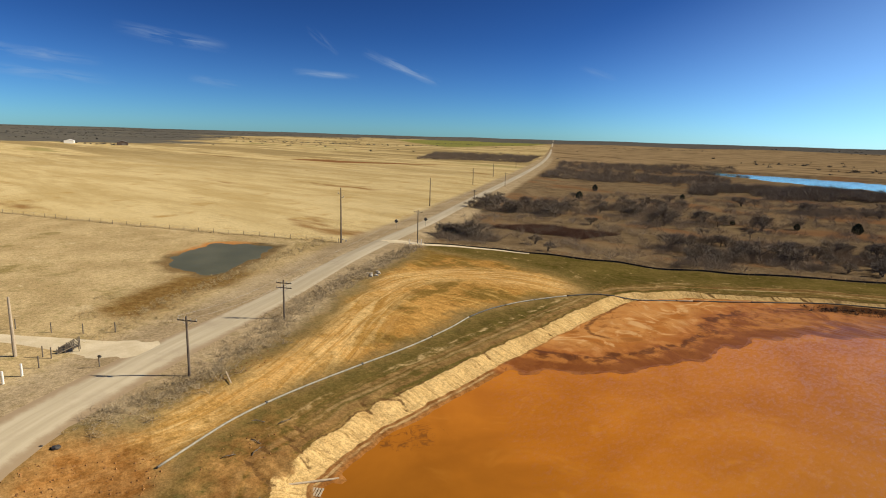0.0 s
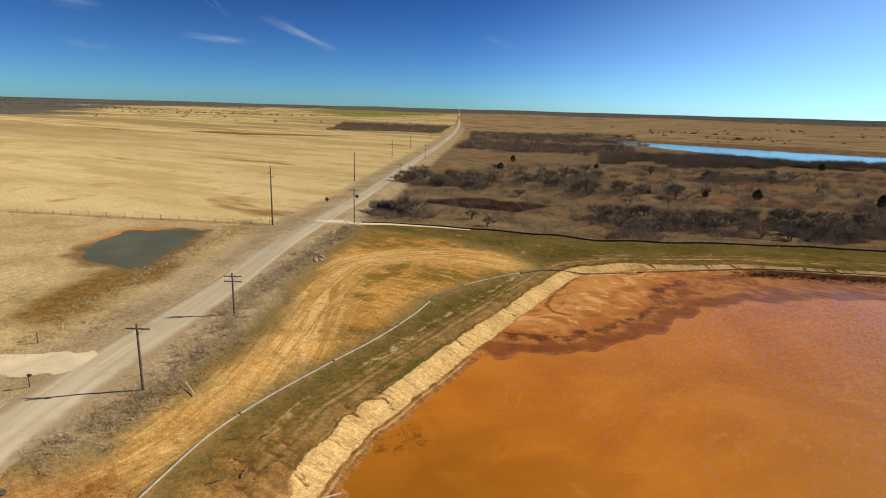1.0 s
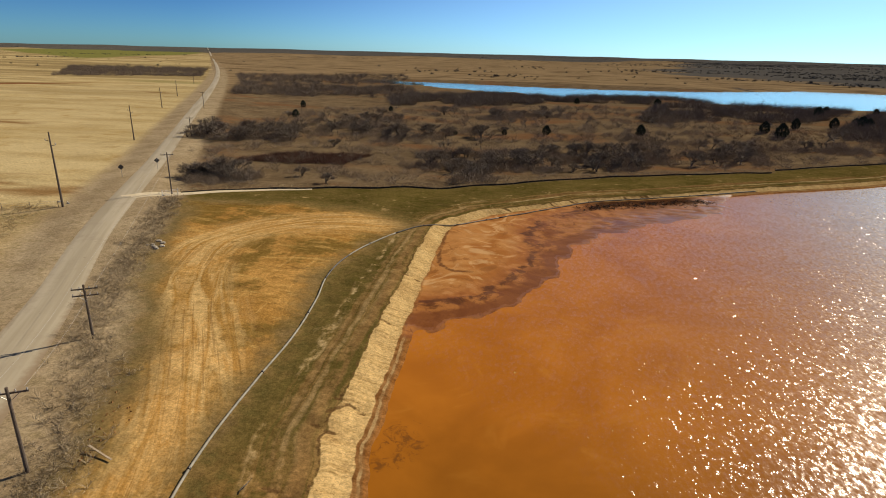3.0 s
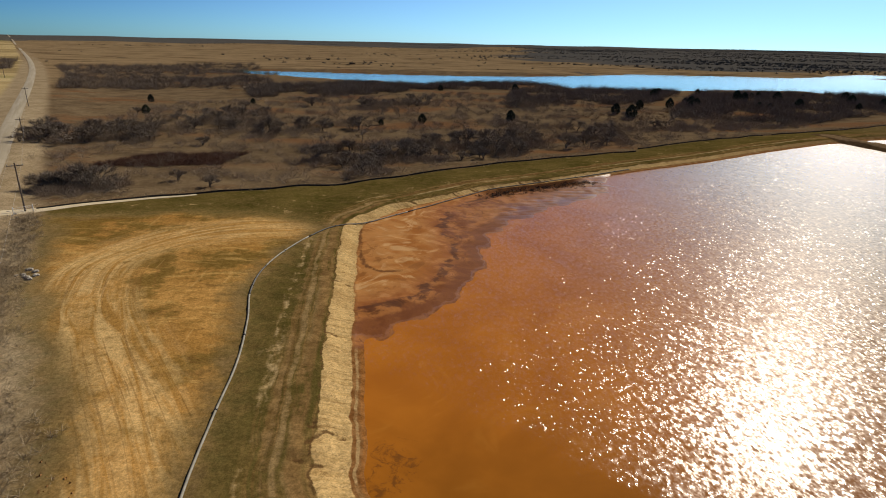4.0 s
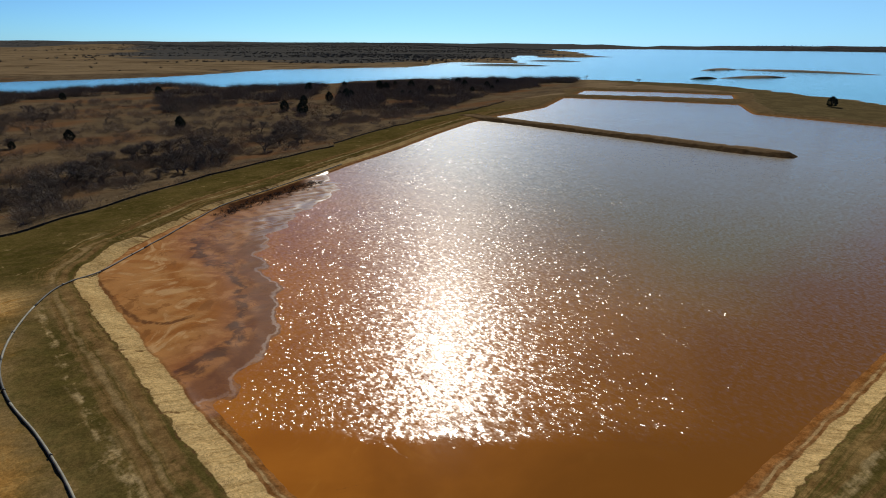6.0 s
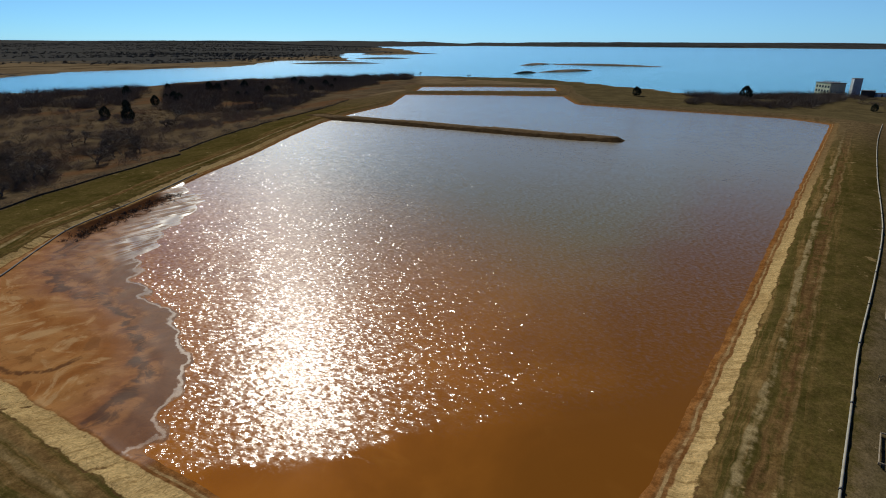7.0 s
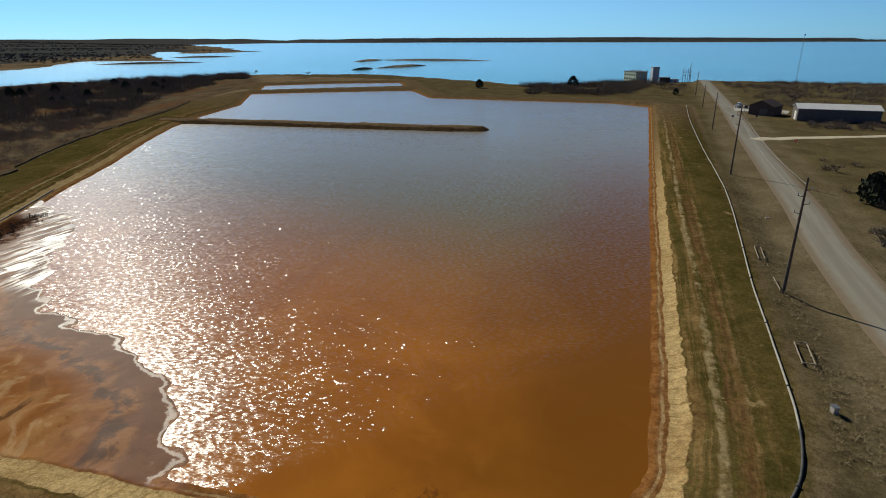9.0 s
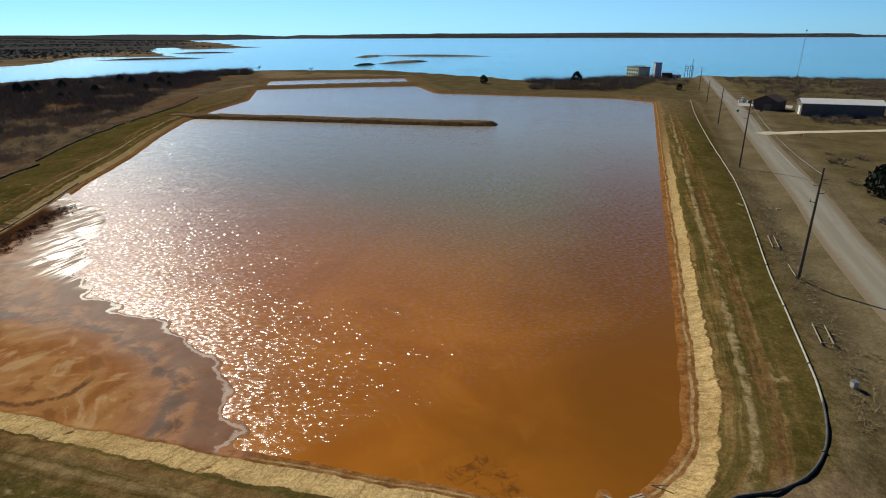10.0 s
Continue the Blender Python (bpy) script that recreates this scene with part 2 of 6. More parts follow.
PIPE_WEST = [(-48.3, 18.4), (-49.6, 22), (-51.5, 27.5), (-52.6, 35), (-53, 45), (-53.1, 54), (-54.2, 64), (-55.6, 72), (-55.6, 80), (-53.4, 89), (-48.5, 99), (-45, 102.5), (-38, 108.5),
             (-28.8, 117), (-20.4, 125), (-12.3, 131.8), (-4, 136), (4.2, 140), (18, 147.3), (30, 154)]
PIPE_SOUTH = [(-37.8, 22.6), (-35.7, 20.4), (-34.5, 17.8), (-32.1, 15), (-28.4, 12.7), (-24, 11.3), (-18.3, 10.4), (-8.2, 9.7), (1.8, 9.1), (13.7, 8.4), (40, 6), (72, 3.6), (126, 2.4), (197, -0.3), (263, -4.8)]
SILT = [[(-103.5, 111.8), (-84, 122.5), (-58, 131.8), (-36, 144.5), (-6, 162.5), (14.5, 171), (44, 182.6)], [(46.5, 187), (75, 203), (112.5, 219.5)], [(117, 221), (169, 240.5), (205, 258)]]
TRACKS = [(-54, 10), (-53, 16), (-52.5, 22), (-54.5, 30.5), (-59.5, 41), (-69, 57), (-76, 71), (-78, 84), (-70, 95), (-60, 100), (-50, 102)]


def spline(points, step=2.0):
    """A smooth line through points, as rows of x, y about step metres apart."""
    p = np.array(points, float)
    p = np.vstack([2 * p[0] - p[1], p, 2 * p[-1] - p[-2]])
    out = []
    for a, b, c, d in zip(p, p[1:], p[2:], p[3:]):
        n = max(2, int(np.linalg.norm(c - b) / step))
        # centripetal form keeps uneven spans free of loops
        t0 = 0.0
        t1 = t0 + np.linalg.norm(b - a) ** 0.5
        t2 = t1 + np.linalg.norm(c - b) ** 0.5
        t3 = t2 + np.linalg.norm(d - c) ** 0.5
        for t in np.linspace(t1, t2, n, endpoint=False):
            a1 = (t1 - t) / (t1 - t0) * a + (t - t0) / (t1 - t0) * b
            a2 = (t2 - t) / (t2 - t1) * b + (t - t1) / (t2 - t1) * c
            a3 = (t3 - t) / (t3 - t2) * c + (t - t2) / (t3 - t2) * d
            b1 = (t2 - t) / (t2 - t0) * a1 + (t - t0) / (t2 - t0) * a2
            b2 = (t3 - t) / (t3 - t1) * a2 + (t - t1) / (t3 - t1) * a3
            out.append((t2 - t) / (t2 - t1) * b1 + (t - t1) / (t2 - t1) * b2)
    out.append(p[-2])
    return np.array(out)


def line_far(x, y, pts):
    """Distance to a polyline, and the run along it of the nearest point."""
    best, along, run = np.full(x.shape, 1e9), np.zeros(x.shape), 0.0
    for (ax, ay), (bx, by) in zip(pts[:-1], pts[1:]):
        ux, uy = bx - ax, by - ay
        n = math.hypot(ux, uy)
        t = np.clip(((x - ax) * ux + (y - ay) * uy) / (n * n), 0, 1)
        d = np.hypot(x - ax - t * ux, y - ay - t * uy)
        along = np.where(d < best, run + t * n, along)
        best = np.minimum(best, d)
        run += n
    return best, along


def area_far(x, y, poly):
    """Distance to a closed outline, negative inside, and the run along it."""
    ring = list(poly) + [poly[0]]
    d, along = line_far(x, y, ring)
    inside = np.zeros(x.shape, bool)
    for (ax, ay), (bx, by) in zip(ring[:-1], ring[1:]):
        if ay != by:
            inside ^= ((ay > y) != (by > y)) & (x < (bx - ax) * (y - ay) / (by - ay) + ax)
    return np.where(inside, -d, d), along


def ease(v, lo, hi):
    t = np.clip((v - lo) / (hi - lo), 0, 1)
    return t * t * (3 - 2 * t)


def lumps(x, y, size, seed):
    """A cheap smooth noise about -1..1 made of turned waves."""
    rng, out = np.random.RandomState(seed), np.zeros(x.shape)
    for k in range(7):
        a, f, ph = rng.uniform(0, 2 * np.pi), rng.uniform(0.6, 1.7) * 2 * np.pi / size, rng.uniform(0, 6.28, 2)
        u, v = x * np.cos(a) + y * np.sin(a), y * np.cos(a) - x * np.sin(a)
        out += np.sin(u * f + ph[0] + 1.2 * np.sin(v * f * 0.6 + ph[1]))
    return out / 3.2


def terrain(x, y):
    """Ground height, and the fields that the ground's material reads."""
    x, y = np.asarray(x, float), np.asarray(y, float)
    r = np.hypot(x, y)
    west = ease(-x, 46, 60)
    base = 1.5 * west * (1 - 0.65 * ease(y, 100, 150)) * (1 - 0.6 * ease(r, 250, 500))
    base += -0.6 * ease(x, -25, 12) * ease(-y, -9, 2)
    scrub, _ = area_far(x, y, [(-118, 112), (-58, 131.8), (14.5, 171), (112, 219), (205, 258), (330, 300), (500, 420), (300, 700), (-400, 750)])
    base -= 1.3 * ease(-scrub, -2, 30) * ease(-x + 0.25 * y, -300, -40)
    base += 0.12 * lumps(x, y, 23, 3) + 0.35 * lumps(x, y, 160, 5) * ease(r, 120, 500)
    lake, _ = area_far(x, y, LAKE_EDGE)
    lake = lake + 5 * lumps(x, y, 40, 8) * ease(r, 200, 420) + 14 * lumps(x, y, 170, 9) * ease(r, 700, 1200)
    rise = 24 * ease(r, 1300, 4700) + 2.5 * lumps(x, y, 900, 12) * ease(r, 900, 2500)
    rise *= ease(lake, 20, 900)
    z = base + rise
    z = np.where(lake < 45, LAKE + (z - LAKE) * ease(lake, -2, 45) - 1.2 * ease(-lake, 0, 6), z)
    # the settling basin, its banks and the dike that runs out into it
    basin, along = area_far(x, y, BASIN)
    basin = basin + 0.15 * lumps(x, y, 11, 21) + 0.08 * lumps(x, y, 3.1, 22)
    east, along2 = area_far(x, y, POND_EAST)
    pond = np.minimum(basin, east)
    along = np.where(east < basin, along2, along)
    bank = WATER + (CREST - WATER) * (0.75 * ease(pond, 0.3, 3.0) + 0.25 * ease(pond, 2.0, 5.0))
    shelf = np.minimum(WATER + 0.14 + 0.22 * (pond + 0.05), WATER + 0.42)
    bank = np.where(pond < 0.3, shelf, np.maximum(bank, shelf))
    bank += 0.06 * lumps(x, y, 4, 31) * ease(pond, 0.5, 3)
    z = np.where(pond < 22, np.where(pond < 10, bank, bank + (z - bank) * ease(pond, 10, 22)), z)
    z = np.maximum(z, np.where(pond < 0, -2.6, -9))
    mud, _ = area_far(x, y, MUD)
    mud = mud + 0.9 * lumps(x, y, 9, 41) + 0.3 * lumps(x, y, 3.2, 42) + 1.3 * np.sin((x - y) * 0.55 + 2 * lumps(x, y, 9, 6)) * ease(x, -2, 10)
    flat = WATER + 0.02 + 0.045 * np.clip(-mud, -3, 9) + 0.05 * lumps(x, y, 5, 43) * ease(-mud, 0, 4)
    z = np.where((pond < 1.5) & (mud < 3), np.maximum(z, flat), z)
    for run in RILLS:
        d, _ = line_far(x, y, run)
        z = np.where(pond > -0.4, z - 0.16 * (1 - ease(d, 0.1, 0.7)), z)
    heap_d = np.hypot(x + 37.2, (y - 29.3) * 1.3)
    z = np.where(heap_d < 3, np.maximum(z, WATER + 0.2 - 0.22 * heap_d + 0.05 * lumps(x, y, 1.6, 91)), z)
    spit, _ = line_far(x, y, SPIT)
    spit = spit + 0.4 * lumps(x, y, 6, 51)
    z = np.where(pond < 3, np.maximum(z, WATER + 1.5 - 1.5 * ease(spit, 2.4, 5.0) - 0.35 * np.clip(spit - 5.2, 0, 4)), z)
    tank, _ = area_far(x, y, STOCK_POND)
    tank = tank + 0.8 * lumps(x, y, 7, 61)
    z = np.where(tank < 9, STOCK + (z - STOCK) * ease(tank, -1, 6) - 0.5 * ease(-tank, 0, 4), z)
    road, _ = line_far(x, y, spline(ROAD, 8.0))
    f = ease(road, 4.0, 9.0)
    z = np.where((road < 9) & (pond > 8), f * z + (1 - f) * smooth_base(x, y), z)
    return z, dict(pond=pond, along=along, mud=mud, spit=spit, tank=tank, road=road, lake=lake, scrub=scrub)


def smooth_base(x, y):
    west = ease(-x, 46, 60)
    r = np.hypot(x, y)
    return 1.5 * west * (1 - 0.65 * ease(y, 100, 150)) * (1 - 0.6 * ease(r, 250, 500)) - 0.6 * ease(x, -25, 12) * ease(-y, -9, 2) + 24 * ease(r, 1300, 4700) + 0.3


def height(x, y):
    return float(terrain(np.array([x]), np.array([y]))[0][0])


def axis(lo, hi, fine, far):
    """Even steps from lo to hi, then slowly and later quickly growing ones."""
    mid = list(np.arange(lo, hi + fine / 2, fine))
    up, step = [hi], fine
    while up[-1] < far:
        step *= 1.02 if step < 8 else 1.06
        up.append(up[-1] + step)
    down, step = [lo], fine
    while down[-1] > -far:
        step *= 1.035 if step < 8 else 1.06
        down.append(down[-1] - step)
    return np.array(down[:0:-1] + mid + up[1:])


def link_grid(name, xs, ys, keep=None):
    gx, gy = np.meshgrid(xs, ys)
    z, fields = terrain(gx, gy)
    nx, ny = len(xs), len(ys)
    i = (np.arange(ny - 1)[:, None] * nx + np.arange(nx - 1)[None]).ravel()
    quads = np.stack([i, i + 1, i + nx + 1, i + nx], 1)
    if keep is not None:
        ok = keep(gx, gy).ravel()
        quads = quads[ok[quads].all(1)]
    used = np.zeros(nx * ny, bool)
    used[quads.ravel()] = True
    renum = np.cumsum(used) - 1
    co = np.stack([gx.ravel(), gy.ravel(), z.ravel()], 1)[used]
    me = bpy.data.meshes.new(name)
    me.vertices.add(len(co))
    me.vertices.foreach_set("co", co.astype(np.float32).ravel())
    me.loops.add(quads.size)
    me.loops.foreach_set("vertex_index", renum[quads].ravel().astype(np.int32))
    me.polygons.add(len(quads))
    me.polygons.foreach_set("loop_start", (np.arange(len(quads)) * 4).astype(np.int32))
    me.update(calc_edges=True)
    me.polygons.foreach_set("use_smooth", np.ones(len(quads), bool))
    return me, {k: v.ravel()[used] for k, v in fields.items()}, co


def attribute(me, name, values):
    a = me.attributes.new(name, "FLOAT", "POINT")
    a.data.foreach_set("value", np.asarray(values, np.float32))


# ---- ground ----
xs = axis(-104, 30, 0.55, 4800)
ys = axis(0, 146, 0.55, 4800)
ground_mesh, F, CO = link_grid("ground", xs, ys, lambda x, y: np.hypot(x + 40, y - 10) < 4750)
gx, gy = CO[:, 0], CO[:, 1]
lot, _ = area_far(gx, gy, LOT)
tracks, track_run = line_far(gx, gy, spline(TRACKS, 2.0))
seep, _ = area_far(gx, gy, SEEP)
dry, _ = area_far(gx, gy, DRY)
gully, _ = line_far(gx, gy, spline(GULLY, 1.0))
rills = np.min([line_far(gx, gy, run)[0] for run in RILLS], axis=0)
pasture, _ = area_far(gx, gy, [(-234, 44), (-118, 95), (-119, 113), (-185, 240), (-405, 655), (-1130, 1903), (-2300, 3900), (-5000, 3900), (-5000, -1700), (-1000, -290)])
parcel, _ = area_far(gx, gy, [(-234, 44), (-118, 95), (-95, 66), (-78, 35), (-66, 12), (-55, -6), (-60, -60), (-1000, -290)])
silt_line = [p for part_ in SILT for p in part_]
olive, _ = area_far(gx, gy, [(-100, 108)] + silt_line + [(256, 262), (268, 262), (300, 290), (330, 290), (400, 195), (320, 160), (268, 128), (268, 20), (262, -8), (130, -0.5), (40, 4.5), (14, 6.8), (-18, 8.8), (-30, 11.5),
                                                   (-36, 20), (-44, 17), (-48, 21), (-52, 30), (-53, 45), (-54, 62), (-56, 75), (-53, 90), (-48, 101), (-62, 106)])
wooded = np.minimum(np.minimum(area_far(gx, gy, [(420, 830), (1250, 1040), (2450, 2200), (3600, 2150), (4300, 2600), (2300, 4500), (700, 3000), (250, 1500)])[0], area_far(gx, gy, [(3560, -1800), (3560, 2000), (5000, 2500), (5000, -2500)])[0] - 420),
                    area_far(gx, gy, [(-1250, 230), (-1180, 540), (-2300, 1250), (-4500, 2300), (-4900, 0), (-2500, -300)])[0])
wooded = np.minimum(wooded, 2750 - np.hypot(gx, gy) + 250 * lumps(gx, gy, 1500, 15))
fields, _ = area_far(gx, gy, [(-44, 4), (-30, 11), (-18, 8.5), (14, 6.5), (40, 4.2), (130, -0.8), (262, -8.5), (268, 128), (320, 160), (400, 195), (430, 420), (520, 300), (520, -420), (-60, -420)])
bare, _ = area_far(gx, gy, [(-560, 375), (-470, 375), (-420, 425), (-400, 470), (-470, 420), (-560, 400)])
meadow, _ = area_far(gx, gy, [(-1013, 1180), (-1240, 2000), (-1640, 2756), (-1900, 1850)])
for nm, val in dict(rills=rills, dry=dry, gully=gully, bare=bare, meadow=meadow, wooded=wooded, fields=fields, pond=F["pond"], along=F["along"], mud=F["mud"], tank=F["tank"], road=F["road"], lake=F["lake"], scrub=F["scrub"], spit=F["spit"], lot=lot, tracks=tracks, track_run=track_run, seep=seep,
                    pasture=pasture, parcel=parcel, olive=olive).items():
    attribute(ground_mesh, nm, np.clip(val, -4000, 4000))


def ground_material():
    g = Net("ground")
    mid, small, fine = g.noise(0.09, 5, 0.6), g.noise(0.6, 6, 0.65), g.noise(5.0, 5, 0.7)
    streak = g.noise(1.0, 5, 0.6, vec=g.scaled(g.pos, 0.012, 0.06, 0.05, 28))
    blot = g.math("ADD", g.math("MULTIPLY", g.math("SUBTRACT", small, 0.5), 5.0), g.math("MULTIPLY", g.math("SUBTRACT", mid, 0.5), 9.0))
    fray = g.math("ADD", g.math("MULTIPLY", g.math("SUBTRACT", small, 0.5), 3.0), g.math("MULTIPLY", g.math("SUBTRACT", fine, 0.5), 1.2))

    def zone(field, edge, soft, rag=blot):
        return g.step(g.math("ADD", g.attr(field), rag), edge + soft, edge - soft)

    def tone(a, b, f, lo=0.35, hi=0.65):
        return g.mix(g.step(f, lo, hi), a, b)

    # dry prairie in the distance, with darker woods and bare red patches
    land = tone((0.225, 0.16, 0.09), (0.32, 0.23, 0.13), streak)
    land = g.mix(g.step(g.noise(0.01, 5, 0.6, vec=g.scaled(g.pos, 1, 2.6, 1, 20)), 0.5, 0.64), land, (0.13, 0.088, 0.05))
    land = g.mix(g.step(g.noise(0.02, 5, 0.7, vec=g.scaled(g.pos, 1, 1, 1, 40)), 0.61, 0.67), land, (0.075, 0.058, 0.042))
    # scrub: rusty grass, grey-brown litter
    scrub = tone((0.12, 0.084, 0.049), (0.205, 0.148, 0.087), mid, 0.3, 0.7)
    scrub = g.mix(g.math("MULTIPLY", g.step(small, 0.45, 0.75), 0.7), scrub, (0.27, 0.20, 0.12))
    scrub = g.mix(g.math("MULTIPLY", g.step(g.noise(0.025, 5, 0.62, vec=g.scaled(g.pos, 0.6, 1.5, 1, 25)), 0.5, 0.64), 0.75), scrub, (0.20, 0.098, 0.045))
    scrub = g.mix(g.math("MULTIPLY", g.step(g.noise(0.05, 5, 0.65, vec=g.scaled(g.pos, 0.6, 1.6, 1, 25)), 0.55, 0.66), 0.7), scrub, (0.095, 0.066, 0.045))
    land = g.mix(zone("scrub", 4, 6), land, scrub)
    # straw pasture
    straw = tone((0.455, 0.345, 0.165), (0.57, 0.455, 0.245), streak, 0.38, 0.62)
    straw = g.mix(g.step(mid, 0.55, 0.75), straw, (0.38, 0.25, 0.09))
    straw = g.mix(g.math("MULTIPLY", g.step(small, 0.5, 0.8), 0.6), straw, (0.30, 0.21, 0.09))
    straw = g.mix(g.step(g.noise(0.008, 4, 0.6, vec=g.scaled(g.pos, 1, 3.0, 1, 30)), 0.62, 0.7), straw, (0.26, 0.15, 0.06))
    band = g.noise(1.0, 4, 0.6, vec=g.scaled(g.pos, 0.0016, 0.011, 0.01, 36))
    dist = g.step(g.math("ADD", g.split(g.pos)[1], g.math("MULTIPLY", g.split(g.pos)[0], -0.8)), 350, 1000)
    straw = g.mix(g.math("MULTIPLY", g.step(band, 0.46, 0.54), g.math("MULTIPLY", dist, 0.85)), straw, (0.27, 0.20, 0.095))
    straw = g.mix(g.math("MULTIPLY", g.step(band, 0.42, 0.36), g.math("MULTIPLY", dist, 0.8)), straw, (0.24, 0.215, 0.08))
    straw = g.mix(zone("bare", 0, 4), straw, (0.22, 0.105, 0.045))
    straw = g.mix(zone("meadow", 0, 20), straw, (0.20, 0.20, 0.06))
    land = g.mix(zone("pasture", 0, 1.5, fray), land, straw)
    # distant woods in blue-grey, with the haze of distance put into the colour
    land = g.mix(g.math("MULTIPLY", zone("wooded", 0, 40, g.math("MULTIPLY", g.math("SUBTRACT", g.noise(0.006, 5, 0.65), 0.5), 600.0)), 0.92), land, tone((0.07, 0.074, 0.076), (0.10, 0.10, 0.098), mid))
    # grazed parcel round the stock pond
    graze = tone((0.37, 0.275, 0.145), (0.47, 0.36, 0.20), mid)
    graze = g.mix(g.step(g.noise(0.05, 5, 0.65), 0.55, 0.68), graze, (0.25, 0.19, 0.08))
    graze = g.mix(g.math("MULTIPLY", g.step(small, 0.45, 0.75), 0.7), graze, (0.24, 0.20, 0.085))
    graze = g.mix(g.step(g.noise(0.16, 4, 0.6), 0.64, 0.72), graze, (0.50, 0.40, 0.24))
    land = g.mix(zone("parcel", 0, 1.5, fray), land, graze)
    land = g.mix(zone("seep", 1.5, 3.5), land, tone((0.16, 0.09, 0.03), (0.22, 0.14, 0.05), small))
    land = g.mix(zone("tank", 2.2, 1.5, fray), land, g.mix(g.step(g.split(g.pos)[0], -131, -137), tone((0.20, 0.13, 0.06), (0.13, 0.095, 0.05), mid), (0.42, 0.20, 0.07)))
    sward = tone((0.115, 0.088, 0.042), (0.17, 0.13, 0.062), mid)
    sward = g.mix(g.math("MULTIPLY", g.step(small, 0.45, 0.75), 0.6), sward, (0.21, 0.165, 0.085))
    land = g.mix(zone("fields", 0, 2.0, fray), land, sward)
    # berm grass: olive and worn through along the wheel runs
    olive = tone((0.082, 0.067, 0.016), (0.135, 0.102, 0.03), mid)
    olive = g.mix(g.math("MULTIPLY", g.step(small, 0.4, 0.7), 0.7), olive, (0.17, 0.118, 0.042))
    worn = g.noise(1.0, 5, 0.7, vec=g.xyz(g.math("MULTIPLY", g.attr("along"), 0.03), g.math("MULTIPLY", g.attr("pond"), 0.75)))
    olive = g.mix(g.math("MULTIPLY", g.step(worn, 0.46, 0.6), g.math("MULTIPLY", g.step(g.attr("pond"), 11.0, 7.0), 0.85)), olive, tone((0.20, 0.115, 0.04), (0.33, 0.21, 0.08), small))
    olive = g.mix(g.math("MULTIPLY", g.step(g.noise(0.25, 5, 0.7), 0.62, 0.68), 0.8), olive, (0.40, 0.28, 0.125))
    run = g.noise(1.0, 4, 0.65, vec=g.xyz(g.math("MULTIPLY", g.attr("along"), 0.05), g.math("MULTIPLY", g.attr("pond"), 0.3)))
    wob = g.math("ADD", g.attr("pond"), g.math("MULTIPLY", g.math("SUBTRACT", run, 0.5), 2.2))
    for at, half, strong, a, b in ((6.9, 1.1, 0.8, (0.17, 0.088, 0.035), (0.25, 0.14, 0.058)), (5.3, 0.5, 0.85, (0.36, 0.26, 0.12), (0.46, 0.35, 0.18)), (7.9, 0.25, 0.7, (0.28, 0.175, 0.075), (0.34, 0.22, 0.10)), (6.2, 0.2, 0.7, (0.11, 0.055, 0.022), (0.15, 0.08, 0.03)), (7.3, 0.2, 0.7, (0.11, 0.055, 0.022), (0.15, 0.08, 0.03))):
        lane = g.step(g.math("ABSOLUTE", g.math("SUBTRACT", wob, at)), half, half * 0.4)
        olive = g.mix(g.math("MULTIPLY", lane, g.math("MULTIPLY", g.step(g.math("ADD", g.math("MULTIPLY", run, 0.6), g.math("MULTIPLY", small, 0.4)), 0.43, 0.55), g.step(g.split(g.pos)[0], -38, -30, (0.4 * strong, strong)))), olive, tone(a, b, small))
    west = g.step(g.split(g.pos)[0], -36, -40)
    for at, half, lo, strong, a, b in ((4.9, 1.0, 0.34, 0.85, (0.20, 0.115, 0.045), (0.31, 0.19, 0.075)), (6.4, 0.5, 0.40, 0.75, (0.30, 0.20, 0.085), (0.40, 0.28, 0.13)), (7.5, 0.35, 0.43, 0.6, (0.24, 0.15, 0.06), (0.33, 0.22, 0.095)), (8.9, 0.8, 0.49, 0.95, (0.46, 0.33, 0.15), (0.58, 0.43, 0.22))):
        lane = g.step(g.math("ABSOLUTE", g.math("SUBTRACT", wob, at)), half, half * 0.3)
        olive = g.mix(g.math("MULTIPLY", g.math("MULTIPLY", lane, west), g.math("MULTIPLY", g.step(g.math("ADD", g.math("MULTIPLY", run, 0.7), g.math("MULTIPLY", small, 0.3)), lo, lo + 0.1), strong)), olive, tone(a, b, small))
    torn = g.step(g.math("ADD", g.split(g.pos)[1], g.math("MULTIPLY", blot, 0.8)), 40, 22)
    olive = g.mix(g.math("MULTIPLY", g.math("MULTIPLY", torn, west), g.math("MULTIPLY", g.step(small, 0.3, 0.55), 0.8)), olive, tone((0.21, 0.095, 0.028), (0.40, 0.22, 0.075), g.noise(0.35, 5, 0.65)))
    olive = g.mix(g.step(g.split(g.pos)[0], 130, 240), olive, g.mix(g.step(small, 0.4, 0.65), (0.15, 0.105, 0.052), (0.235, 0.165, 0.085)))
    land = g.mix(zone("olive", 0, 1.2, fray), land, olive)
    # road verge: gravelly grey-brown
    verge = tone((0.31, 0.235, 0.145), (0.41, 0.325, 0.21), mid)
    verge = g.mix(g.math("MULTIPLY", g.step(small, 0.45, 0.7), 0.7), verge, (0.27, 0.21, 0.115))
    verge = g.mix(g.math("MULTIPLY", zone("fields", 4, 6), 0.75), verge, tone((0.125, 0.096, 0.046), (0.18, 0.14, 0.072), mid))
    land = g.mix(g.step(g.math("ADD", g.attr("road"), fray), 13.5, 8.5), land, verge)
    # bare lot: orange subsoil with pale wheel tracks
    dirt = tone((0.37, 0.192, 0.048), (0.54, 0.305, 0.092), mid)
